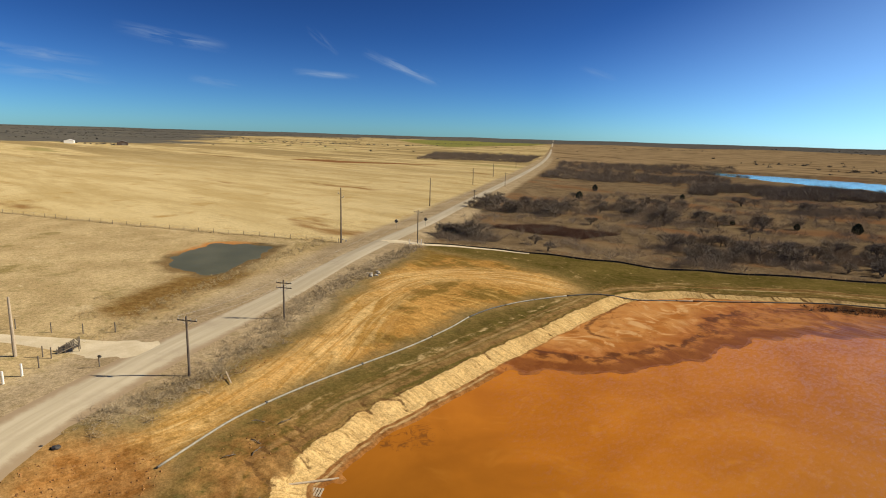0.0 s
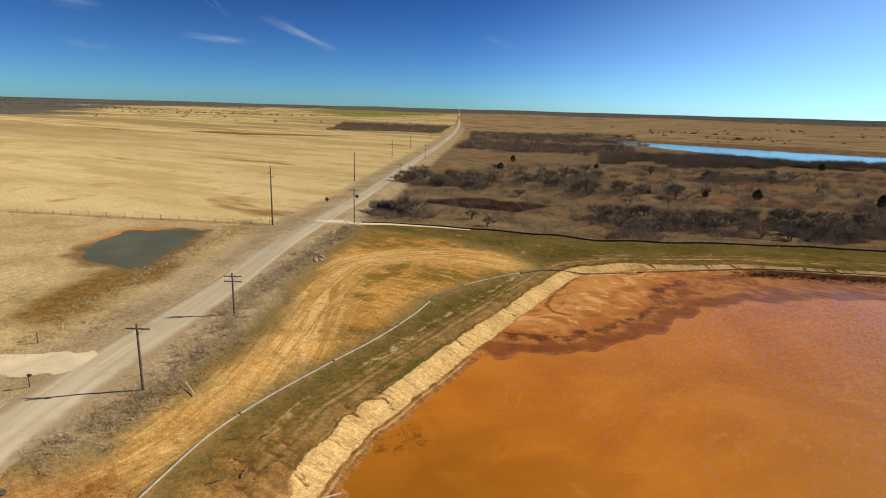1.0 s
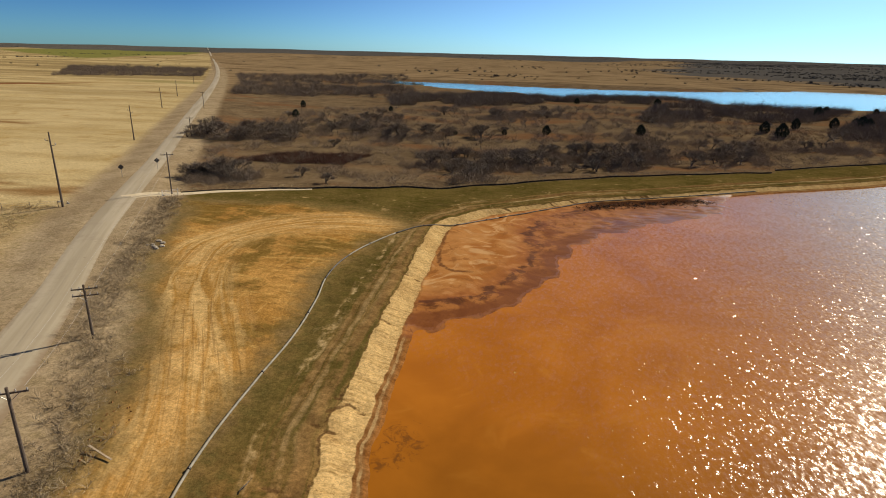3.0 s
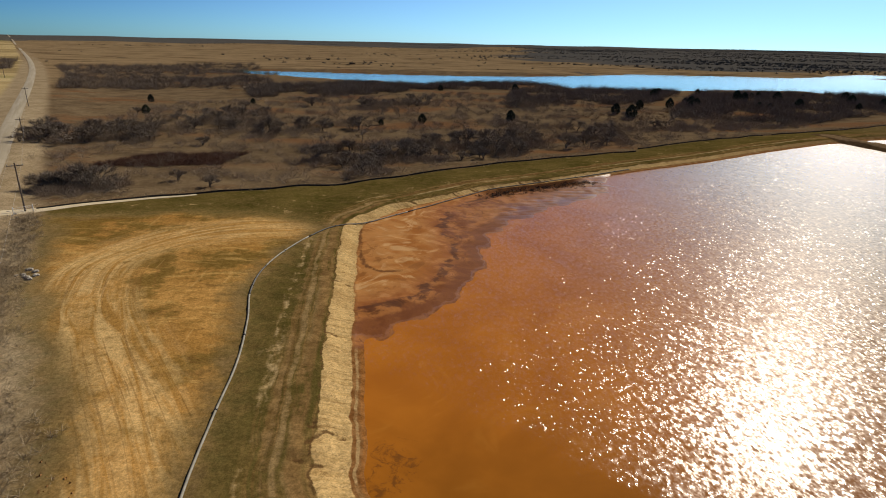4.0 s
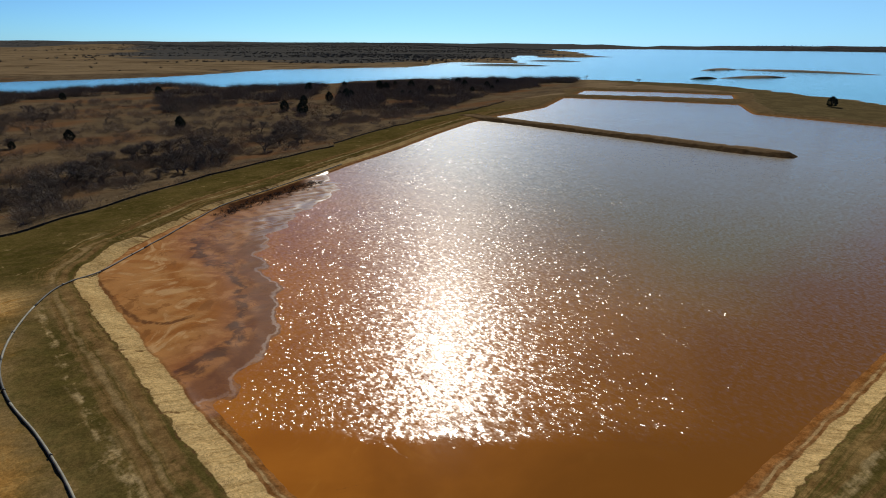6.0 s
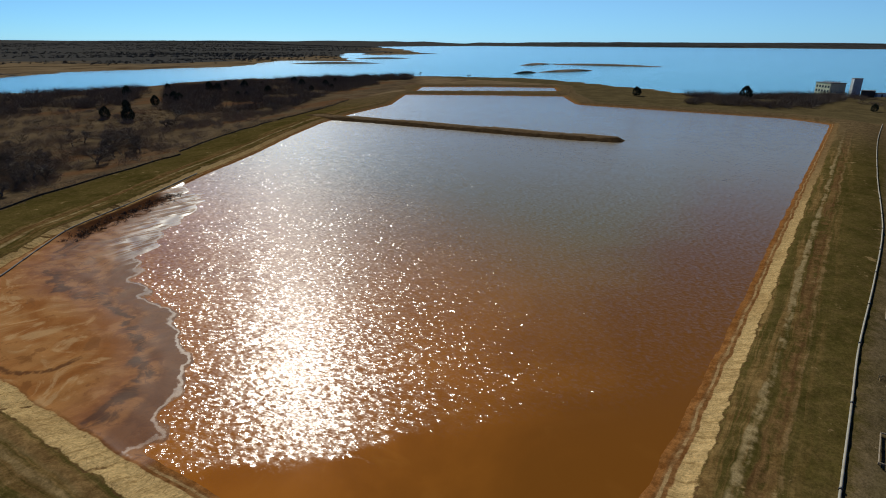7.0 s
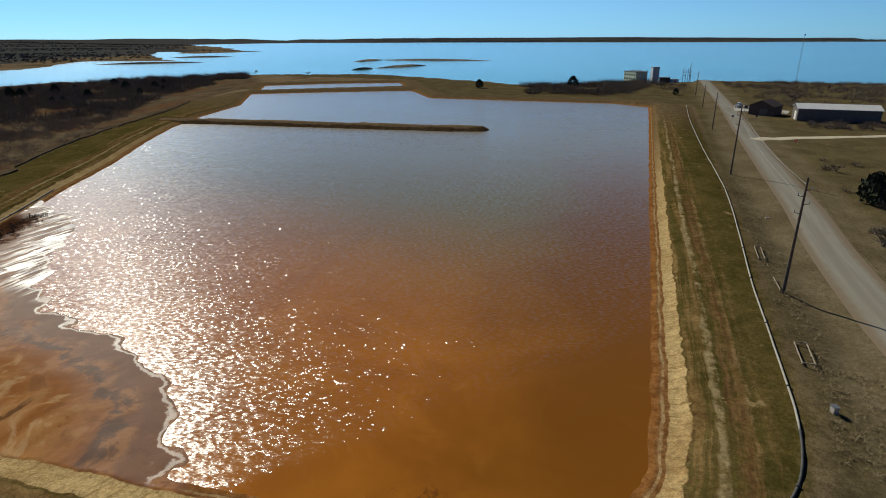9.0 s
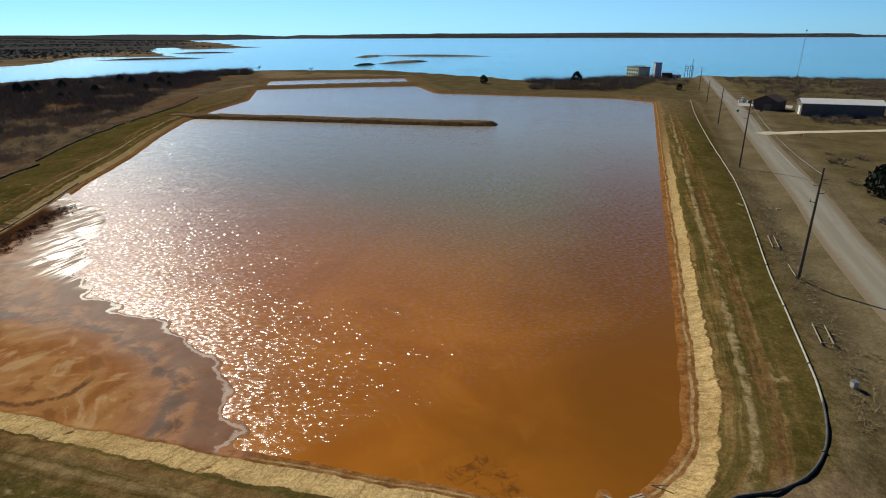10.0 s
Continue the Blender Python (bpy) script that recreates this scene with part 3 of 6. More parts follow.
    dirt = g.mix(g.step(small, 0.42, 0.75), dirt, (0.30, 0.165, 0.042))
    dirt = g.mix(g.math("MULTIPLY", g.step(g.noise(0.06, 6, 0.68), 0.47, 0.55), 0.9), dirt, (0.19, 0.12, 0.03))
    scour = g.noise(1.0, 6, 0.7, vec=g.scaled(g.pos, 0.10, 0.42, 1, 20), warp=0.9)
    dirt = g.mix(g.math("MULTIPLY", g.step(scour, 0.52, 0.66), 0.7), dirt, (0.60, 0.38, 0.125))
    dirt = g.mix(g.math("MULTIPLY", g.step(scour, 0.42, 0.34), 0.6), dirt, (0.16, 0.085, 0.025))
    rut = g.noise(1.0, 5, 0.65, vec=g.xyz(g.math("MULTIPLY", g.attr("tracks"), 0.75), g.math("MULTIPLY", g.attr("track_run"), 0.06)), warp=1.1)
    pale = g.mix(g.step(rut, 0.36, 0.62), (0.46, 0.25, 0.068), (0.74, 0.51, 0.225))
    swath = g.math("MULTIPLY", g.step(g.math("ADD", g.attr("tracks"), g.math("MULTIPLY", blot, 1.3)), 9.0, 2.5), g.step(small, 0.2, 0.55, (0.0, 0.8)))
    dirt = g.mix(swath, dirt, pale)
    groove = g.noise(1.0, 3, 0.6, vec=g.xyz(g.math("MULTIPLY", g.attr("tracks"), 1.9), g.math("MULTIPLY", g.attr("track_run"), 0.035)), warp=0.5)
    dirt = g.mix(g.math("MULTIPLY", g.math("MULTIPLY", g.step(groove, 0.42, 0.36), g.step(g.attr("tracks"), 11.0, 7.0)), 0.45), dirt, (0.24, 0.125, 0.038))
    tyre = g.step(g.noise(1.0, 4, 0.6, vec=g.scaled(g.pos, 0.9, 0.05, 1, 64), warp=0.6), 0.62, 0.7)
    dirt = g.mix(g.math("MULTIPLY", tyre, 0.4), dirt, (0.62, 0.41, 0.15))
    churn = g.step(g.math("ADD", g.split(g.pos)[1], g.math("MULTIPLY", blot, 0.6)), 22, 16)
    dirt = g.mix(g.math("MULTIPLY", churn, 0.85), dirt, tone((0.23, 0.095, 0.025), (0.36, 0.18, 0.06), small))
    land = g.mix(g.math("MULTIPLY", zone("lot", 2.5, 2.5), 0.8), land, tone((0.15, 0.115, 0.04), (0.25, 0.165, 0.06), small))
    land = g.mix(zone("lot", -1.5, 2.5), land, dirt)
    # pale clay slope with fine rills, a ledge and a red wet foot
    rill = g.noise(1.0, 6, 0.68, vec=g.xyz(g.math("MULTIPLY", g.attr("along"), 2.6), g.math("MULTIPLY", g.attr("pond"), 0.22)), warp=0.35)
    clay = tone((0.49, 0.33, 0.133), (0.64, 0.45, 0.205), rill, 0.34, 0.58)
    # rill bottoms and thin creases darkened: shade put into the clay colour
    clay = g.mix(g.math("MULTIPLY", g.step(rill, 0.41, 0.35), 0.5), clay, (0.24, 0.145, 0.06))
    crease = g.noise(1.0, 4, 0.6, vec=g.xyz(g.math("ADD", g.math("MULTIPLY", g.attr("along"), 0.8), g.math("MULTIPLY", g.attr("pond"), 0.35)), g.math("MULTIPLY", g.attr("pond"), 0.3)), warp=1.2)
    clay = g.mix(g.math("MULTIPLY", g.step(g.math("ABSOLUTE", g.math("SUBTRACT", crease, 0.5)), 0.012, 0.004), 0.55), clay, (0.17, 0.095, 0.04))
    clay = g.mix(g.math("MULTIPLY", g.step(mid, 0.45, 0.7), 0.55), clay, (0.36, 0.215, 0.08))
    clay = g.mix(g.step(g.split(g.pos)[0], 30, 170), clay, tone((0.17, 0.105, 0.045), (0.27, 0.175, 0.08), small))
    # dark notches along the north bank, painted shade of its erosion cuts
    cut_shade = g.noise(1.0, 3, 0.55, vec=g.xyz(g.math("ADD", g.math("MULTIPLY", g.attr("along"), 0.42), g.math("MULTIPLY", g.attr("pond"), 0.2)), g.math("MULTIPLY", g.attr("pond"), 0.1)), warp=0.5)
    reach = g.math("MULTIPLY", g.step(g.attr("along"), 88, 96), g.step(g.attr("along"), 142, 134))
    clay = g.mix(g.math("MULTIPLY", reach, g.step(cut_shade, 0.54, 0.62)), clay, (0.14, 0.08, 0.032))
    bite = g.math("MULTIPLY", g.math("SUBTRACT", g.noise(0.3, 5, 0.7), 0.5), 1.0)
    d = g.math("ADD", g.attr("pond"), g.math("MULTIPLY", g.math("SUBTRACT", small, 0.5), 0.4))
    west_rim = g.step(g.split(g.pos)[0], -30, -38, (-0.5, 0.5))
    rim = g.math("ADD", g.math("SUBTRACT", d, west_rim), bite)
    # thin dark line below the grass edge paints the shade under it
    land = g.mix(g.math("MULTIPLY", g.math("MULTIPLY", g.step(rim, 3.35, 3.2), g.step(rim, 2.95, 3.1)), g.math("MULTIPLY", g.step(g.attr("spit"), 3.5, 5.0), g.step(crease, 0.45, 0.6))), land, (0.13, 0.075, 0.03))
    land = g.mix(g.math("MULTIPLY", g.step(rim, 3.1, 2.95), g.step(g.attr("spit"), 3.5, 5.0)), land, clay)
    # the carved rills are coloured dark too, their shade painted in
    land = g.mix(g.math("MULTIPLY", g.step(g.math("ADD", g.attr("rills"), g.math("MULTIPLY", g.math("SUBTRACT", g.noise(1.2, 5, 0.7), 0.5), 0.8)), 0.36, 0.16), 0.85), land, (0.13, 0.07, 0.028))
    px, py = g.math("ADD", g.split(g.pos)[0], 41.3), g.math("ADD", g.split(g.pos)[1], -25.6)
    slump = g.math("ADD", g.math("SQRT", g.math("ADD", g.math("MULTIPLY", px, px), g.math("MULTIPLY", g.math("MULTIPLY", py, py), 1.6))), g.math("MULTIPLY", g.math("SUBTRACT", g.noise(0.9, 5, 0.7), 0.5), 2.6))
    land = g.mix(g.math("MULTIPLY", g.step(slump, 2.3, 1.7), 0.9), land, tone((0.20, 0.105, 0.035), (0.33, 0.19, 0.07), small))
    foot = g.math("SUBTRACT", d, g.step(g.split(g.pos)[0], -30, -38, (0.0, -0.25)))
    land = g.mix(g.step(foot, 0.95, 0.8), land, tone((0.19, 0.082, 0.026), (0.32, 0.165, 0.062), small))
    land = g.mix(g.math("MULTIPLY", g.math("MULTIPLY", g.step(foot, 0.55, 0.45), g.step(foot, 0.15, 0.28)), g.step(g.noise(0.35, 5, 0.7), 0.38, 0.56, (0.15, 0.9))), land, (0.46, 0.31, 0.145))
    land = g.mix(g.step(foot, 0.1, -0.15), land, tone((0.24, 0.095, 0.024), (0.37, 0.165, 0.05), small))
    land = g.mix(g.step(g.attr("spit"), 6, 4.9), land, tone((0.08, 0.05, 0.025), (0.13, 0.085, 0.042), small))
    land = g.mix(g.step(g.attr("spit"), 3.2, 2.6), land, tone((0.19, 0.128, 0.068), (0.28, 0.195, 0.11), small))
    # drying delta: pale blown sand within, dark wet silt towards the water, a black channel between
    flow = g.noise(0.055, 7, 0.58, warp=2.6)
    veins = g.noise(0.11, 8, 0.62, warp=3.2)
    sand = g.mix(g.step(flow, 0.38, 0.6), (0.40, 0.15, 0.034), (0.53, 0.25, 0.078))
    sand = g.mix(g.math("MULTIPLY", g.step(veins, 0.5, 0.62), 0.8), sand, (0.66, 0.40, 0.18))
    sand = g.mix(g.math("MULTIPLY", g.step(veins, 0.42, 0.35), 0.7), sand, (0.29, 0.115, 0.03))
    rx, ry = g.math("ADD", g.split(g.pos)[0], 20.0), g.math("ADD", g.split(g.pos)[1], -114.5)
    ring = g.math("SQRT", g.math("ADD", g.math("MULTIPLY", rx, rx), g.math("MULTIPLY", g.math("MULTIPLY", ry, ry), 0.5)))
    swirl = g.math("SINE", g.math("ADD", g.math("MULTIPLY", ring, 3.6), g.math("MULTIPLY", veins, 16.0)))
    silt = g.mix(g.step(veins, 0.4, 0.6), (0.24, 0.08, 0.019), (0.43, 0.17, 0.043))
    silt = g.mix(g.math("MULTIPLY", g.step(g.noise(0.5, 6, 0.7, warp=1.5), 0.52, 0.62), 0.7), silt, (0.20, 0.066, 0.018))
    silt = g.mix(g.math("MULTIPLY", g.step(ring, 6.5, 4.5), g.step(swirl, -0.2, 0.8, (0.0, 0.4))), silt, (0.45, 0.20, 0.06))
    inland = g.math("ADD", g.math("ADD", g.attr("dry"), g.math("MULTIPLY", g.math("SUBTRACT", flow, 0.5), 9.0)), g.math("MULTIPLY", g.math("SUBTRACT", small, 0.5), 2.2))
    flat = g.mix(g.step(inland, -4.5, 1.0), sand, g.mix(g.step(veins, 0.42, 0.6), (0.34, 0.115, 0.025), (0.46, 0.18, 0.046)))
    flat = g.mix(g.step(inland, -0.8, 1.2), flat, silt)
    ditch = g.math("MULTIPLY", g.step(g.math("ABSOLUTE", g.math("SUBTRACT", inland, 1.3)), 1.2, 0.4), g.step(g.noise(0.22, 5, 0.65, warp=1.0), 0.42, 0.54))
    flat = g.mix(g.math("MULTIPLY", ditch, 0.8), flat, (0.10, 0.034, 0.012))
    flat = g.mix(g.math("MULTIPLY", g.step(g.math("ADD", g.attr("gully"), g.math("MULTIPLY", g.math("SUBTRACT", small, 0.5), 1.2)), 0.55, 0.15), 0.8), flat, (0.13, 0.05, 0.018))
    lip = g.math("ADD", g.attr("mud"), g.math("MULTIPLY", g.math("SUBTRACT", small, 0.5), 2.0))
    flat = g.mix(g.math("MULTIPLY", g.step(g.math("ABSOLUTE", g.math("ADD", lip, 1.5)), 2.2, 0.8), 0.75), flat, (0.19, 0.058, 0.014))
    # black trash line below the north bank
    litter = g.math("MULTIPLY", g.math("MULTIPLY", g.step(g.split(g.pos)[0], -20, -10), g.step(g.split(g.pos)[0], 15, 9)), g.step(g.math("ADD", g.attr("pond"), g.math("MULTIPLY", g.math("SUBTRACT", g.noise(0.3, 6, 0.7, warp=1.2), 0.5), 14.0)), -7.0, -2.5))
    flat = g.mix(g.math("MULTIPLY", g.step(g.math("ADD", g.split(g.pos)[0], g.math("MULTIPLY", blot, 1.5)), -14, 0), 0.75), flat, tone((0.20, 0.068, 0.018), (0.34, 0.12, 0.03), small))
    flat = g.mix(g.math("MULTIPLY", litter, 0.85), flat, (0.04, 0.022, 0.014))
    wet = g.math("MULTIPLY", g.step(g.attr("pond"), 0.9, 0.1), g.step(g.attr("mud"), 3.5, 1.5))
    film = g.noise(1.0, 6, 0.62, vec=g.scaled(g.pos, 0.09, 0.8, 1, 62), warp=1.0)
    film = g.math("MULTIPLY", g.math("MULTIPLY", g.step(film, 0.47, 0.56), g.step(g.math("ADD", g.split(g.pos)[0], g.math("MULTIPLY", flow, 8.0)), -14, -6)), g.math("MULTIPLY", wet, g.step(g.attr("mud"), -9.0, -4.0)))
    film = g.math("MAXIMUM", film, g.math("MULTIPLY", wet, g.math("MULTIPLY", g.step(g.math("ABSOLUTE", g.math("ADD", lip, 0.1)), 0.35, 0.12), 0.45)))
    film = g.math("MULTIPLY", film, g.math("SUBTRACT", 1.0, litter))
    land = g.mix(wet, land, flat)
    land = g.mix(g.math("MULTIPLY", g.step(g.attr("lake"), 6, 1), g.step(g.split(g.pos)[0], 1500, 700)), land, tone((0.20, 0.14, 0.075), (0.34, 0.26, 0.15), small))
    grain = g.mix(1.0, land, g.mix(g.step(fine, 0.25, 0.75), (0.72, 0.72, 0.72), (1.25, 1.25, 1.25)), "MULTIPLY")
    clump = g.noise(1.9, 4, 0.7)
    grain = g.mix(1.0, grain, g.mix(g.step(clump, 0.3, 0.7), (0.78, 0.78, 0.76), (1.18, 1.18, 1.2)), "MULTIPLY")
    grain = g.mix(g.math("MULTIPLY", wet, 0.8), grain, land)
    damp = g.math("MULTIPLY", wet, g.math("MULTIPLY", g.step(inland, -6.0, 2.0, (0.35, 1.0)), g.math("SUBTRACT", 1.0, litter)))
    rough = g.math("SUBTRACT", g.math("SUBTRACT", 0.95, g.math("MULTIPLY", damp, 0.4)), g.math("MULTIPLY", film, 0.24))
    relief = g.math("ADD", g.math("MULTIPLY", small, 0.5), g.math("MULTIPLY", fine, 0.16))
    relief = g.math("MULTIPLY", relief, g.step(d, 3.2, 2.6, (1.0, 0.5)))
    relief = g.math("ADD", relief, g.math("MULTIPLY", rill, g.math("MULTIPLY", g.step(d, 3.8, 3.2), 0.08)))
    return g.set(Base_Color=grain, Diffuse_Roughness=0.25, Roughness=rough, Specular_IOR_Level=g.math("ADD", g.math("MULTIPLY", damp, 0.06), g.math("MULTIPLY", film, 0.38)), Normal=g.bump(relief, g.step(wet, 0, 1, (0.55, 0.14)), 0.35))


ground = tagged(new("ground", ground_mesh), "dry winter prairie with orange bare earth and olive berms", "ground", kind="structure")
ground_mesh.materials.append(ground_material())


# ---- water ----
def sheet(name, x0, y0, x1, y1, z, mat, label):
    bm = bmesh.new()
    bm.faces.new([bm.verts.new(p) for p in ((x0, y0, z), (x1, y0, z), (x1, y1, z), (x0, y1, z))])
    me = bpy.data.meshes.new(name)
    bm.to_mesh(me)
    bm.free()
    me.materials.append(mat)
    return tagged(new(name, me), label, "water", kind="structure")


TILT = 0.87


def silty_water():
    g = Net("silty_water")
    x, y, _ = g.split(g.pos)
    plume = g.noise(0.035, 5, 0.6, warp=1.5)
    base = g.mix(g.step(plume, 0.3, 0.7), (0.40, 0.134, 0.0112), (0.50, 0.178, 0.0165))
    base = g.mix(g.step(g.noise(0.09, 4, 0.6, warp=2.0), 0.54, 0.72), base, (0.50, 0.19, 0.022))
    base = g.mix(g.step(g.math("SUBTRACT", x, g.math("MULTIPLY", y, 0.25)), -36, 38), base, (0.225, 0.17, 0.052))
    base = g.mix(g.math("MULTIPLY", g.step(g.math("ADD", y, g.math("MULTIPLY", plume, 24.0)), 62, 38), 0.85), base, (0.22, 0.082, 0.008))
    # base paled grey eastwards, standing in for sky reflected off the far water
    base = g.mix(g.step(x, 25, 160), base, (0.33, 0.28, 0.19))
    stain = g.step(g.math("ADD", g.math("ADD", g.math("POWER", g.math("ADD", x, 37.2), 2.0), g.math("MULTIPLY", g.math("POWER", g.math("ADD", y, -39.0), 2.0), 0.3)), g.math("MULTIPLY", g.math("SUBTRACT", g.noise(0.7, 5, 0.7, warp=1.6), 0.5), 46.0)), 3.0, -6.0)
    base = g.mix(g.math("MULTIPLY", stain, 0.8), base, (0.16, 0.06, 0.012))
    calm = g.math("ADD", g.math("ADD", g.math("MULTIPLY", x, 0.66), g.math("MULTIPLY", y, 0.75)), g.math("MULTIPLY", g.math("SUBTRACT", g.noise(0.14, 5, 0.65), 0.5), 9.0))
    stray = g.step(g.noise(0.3, 4, 0.6, vec=g.scaled(g.pos, 1.0, 0.5, 1, 40), warp=1.2), 0.6, 0.66, (0.04, 0.55))
    wind = g.math("MAXIMUM", g.step(calm, 13.0, 16.5, (0.04, 1.0)), g.math("MULTIPLY", stray, g.step(calm, 6.0, 11.0)))
    gust = g.step(g.noise(0.045, 4, 0.6, vec=g.scaled(g.pos, 1, 0.55, 1, 30)), 0.3, 0.7, (0.75, 1.2))
    gust = g.math("MULTIPLY", gust, g.step(g.noise(0.4, 3, 0.6, vec=g.scaled(g.pos, 1, 0.6, 1, -30)), 0.32, 0.68, (0.85, 1.2)))
    tilt = g.math("MULTIPLY", g.math("MULTIPLY", g.math("MULTIPLY", wind, gust), g.step(g.math("ADD", x, y), 20, 140, (0.96, 0.84))), TILT)
    far = g.step(g.math("ADD", x, y), 60, 200)
    waves = g.ripple((6.0, g.math("MULTIPLY", tilt, 0.55), 0.6, 25), (2.3, tilt, 0.6, -15), (0.75, g.math("MULTIPLY", tilt, g.math("MULTIPLY", far, 0.4)), 0.5, 40))
    # the wind blows across the sun's bearing, so the waves lean more that way
    a = radians(SUN_AZ)
    wx, wy, _ = g.split(waves)
    down = g.math("MULTIPLY", g.math("ADD", g.math("MULTIPLY", wx, math.cos(a)), g.math("MULTIPLY", wy, math.sin(a))), 0.8)
    side = g.math("MULTIPLY", g.math("SUBTRACT", g.math("MULTIPLY", wy, math.cos(a)), g.math("MULTIPLY", wx, math.sin(a))), 1.35)
    waves = g.xyz(g.math("SUBTRACT", g.math("MULTIPLY", down, math.cos(a)), g.math("MULTIPLY", side, math.sin(a))), g.math("ADD", g.math("MULTIPLY", down, math.sin(a)), g.math("MULTIPLY", side, math.cos(a))))
    normal = g.vec("NORMALIZE", g.vec("ADD", waves, (0.0, 0.0, 1.0)))
    gentle = g.vec("NORMALIZE", g.vec("ADD", g.vec("MULTIPLY", waves, (0.3, 0.3, 0.3)), (0.0, 0.0, 1.0)))
    return g.glossy_over(base, g.step(wind, 0, 1, (0.05, 0.095)), normal, 1.255, calmer=gentle, fine=(0.5, g.step(wind, 0, 1, (0.05, 0.26))), sheen=(0.96, 0.94, 0.97), murk=0.12)


def lake_water():
    g = Net("lake_water")
    chop = g.math("ADD", g.noise(0.6, 3, 0.55), g.math("MULTIPLY", g.noise(0.15, 2), 2.0))
    base = g.mix(g.step(g.noise(0.004, 4, 0.6), 0.35, 0.65), (0.095, 0.36, 0.44), (0.14, 0.45, 0.53))
    return g.glossy_over(base, 0.13, g.bump(chop, 0.16, 0.5), sheen=(0.9, 0.98, 1.0))


def tank_water():
    g = Net("tank_water")
    return g.set(Base_Color=g.mix(g.step(g.noise(0.1, 4), 0.3, 0.7), (0.085, 0.088, 0.052), (0.115, 0.115, 0.07)), Roughness=0.4, Specular_IOR_Level=0.2, IOR=1.33, Normal=g.bump(g.noise(1.6, 3), 0.12, 0.2))


def pool(name, outline, grow, z, mat, label):
    """A level sheet with the outline pushed out under its banks."""
    p = np.array(outline, float)
    t = np.roll(p, -1, 0) - np.roll(p, 1, 0)
    t /= np.linalg.norm(t, axis=1, keepdims=True)
    area = np.sum(p[:, 0] * np.roll(p[:, 1], -1) - np.roll(p[:, 0], -1) * p[:, 1])
    n = np.stack([t[:, 1], -t[:, 0]], 1) * (1 if area > 0 else -1)
    p = p + n * grow
    bm = bmesh.new()
    bm.faces.new([bm.verts.new((x, y, z)) for x, y in p])
    bmesh.ops.triangulate(bm, faces=bm.faces)
    bmesh.ops.recalc_face_normals(bm, faces=bm.faces)
    for f in bm.faces:
        if f.normal.z < 0:
            f.normal_flip()
    me = bpy.data.meshes.new(name)
    bm.to_mesh(me)
    bm.free()
    me.materials.append(mat)
    return tagged(new(name, me), label, "water", kind="structure")


silty = silty_water()
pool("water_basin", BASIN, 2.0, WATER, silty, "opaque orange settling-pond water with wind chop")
pool("water_east_pond", POND_EAST, 2.0, WATER, silty, "grey-brown silty water of a small settling pond")
lake_mat = lake_water()
sheet("water_lake", -320, -2600, 4400, 2700, LAKE, lake_mat, "blue reservoir lake ruffled by wind")
pool("water_stock_pond", STOCK_POND, 2.5, STOCK, tank_water(), "dark green still water of a stock pond")


# ---- roads ----
def ribbon(name, pts, widths, mat, lift, label, category, step=3.0):
    """A band of five verts across that lies on the ground."""
    line = spline(pts, step)
    w = np.interp(np.linspace(0, 1, len(line)), np.linspace(0, 1, len(widths)), widths) if not callable(widths) else np.array([widths(*p) for p in line])
    t = np.gradient(line, axis=0)
    t /= np.linalg.norm(t, axis=1, keepdims=True)
    n = np.stack([-t[:, 1], t[:, 0]], 1)
    verts, faces, uv = [], [], []
    run = np.r_[0, np.cumsum(np.linalg.norm(np.diff(line, axis=0), axis=1))]
    ks = (-1, -0.5, 0, 0.5, 1)
    px = np.array([line + n * (k * w / 2)[:, None] for k in ks]).transpose(1, 0, 2)
    zz = terrain(px[..., 0], px[..., 1])[0]
    zc = zz.mean(1, keepdims=True) * 0.5 + zz * 0.5
    for i in range(len(line)):
        for j, k in enumerate(ks):
            edge = -0.1 if abs(k) == 1 else 0.0
            verts.append((px[i, j, 0], px[i, j, 1], max(zc[i, j], zz[i, j]) + lift + edge + 0.03 * (1 - k * k)))
            uv.append((k * w[i] / 2, run[i]))
    m = len(ks)
    for i in range(len(line) - 1):
        for j in range(m - 1):
            a = i * m + j
            faces.append((a, a + 1, a + m + 1, a + m))
    me = bpy.data.meshes.new(name)
    me.from_pydata(verts, [], faces)
    me.polygons.foreach_set("use_smooth", np.ones(len(faces), bool))
    attribute(me, "across", [u[0] for u in uv])
    attribute(me, "run", [u[1] for u in uv])
    me.materials.append(mat)
    return tagged(new(name, me), label, category, kind="structure")


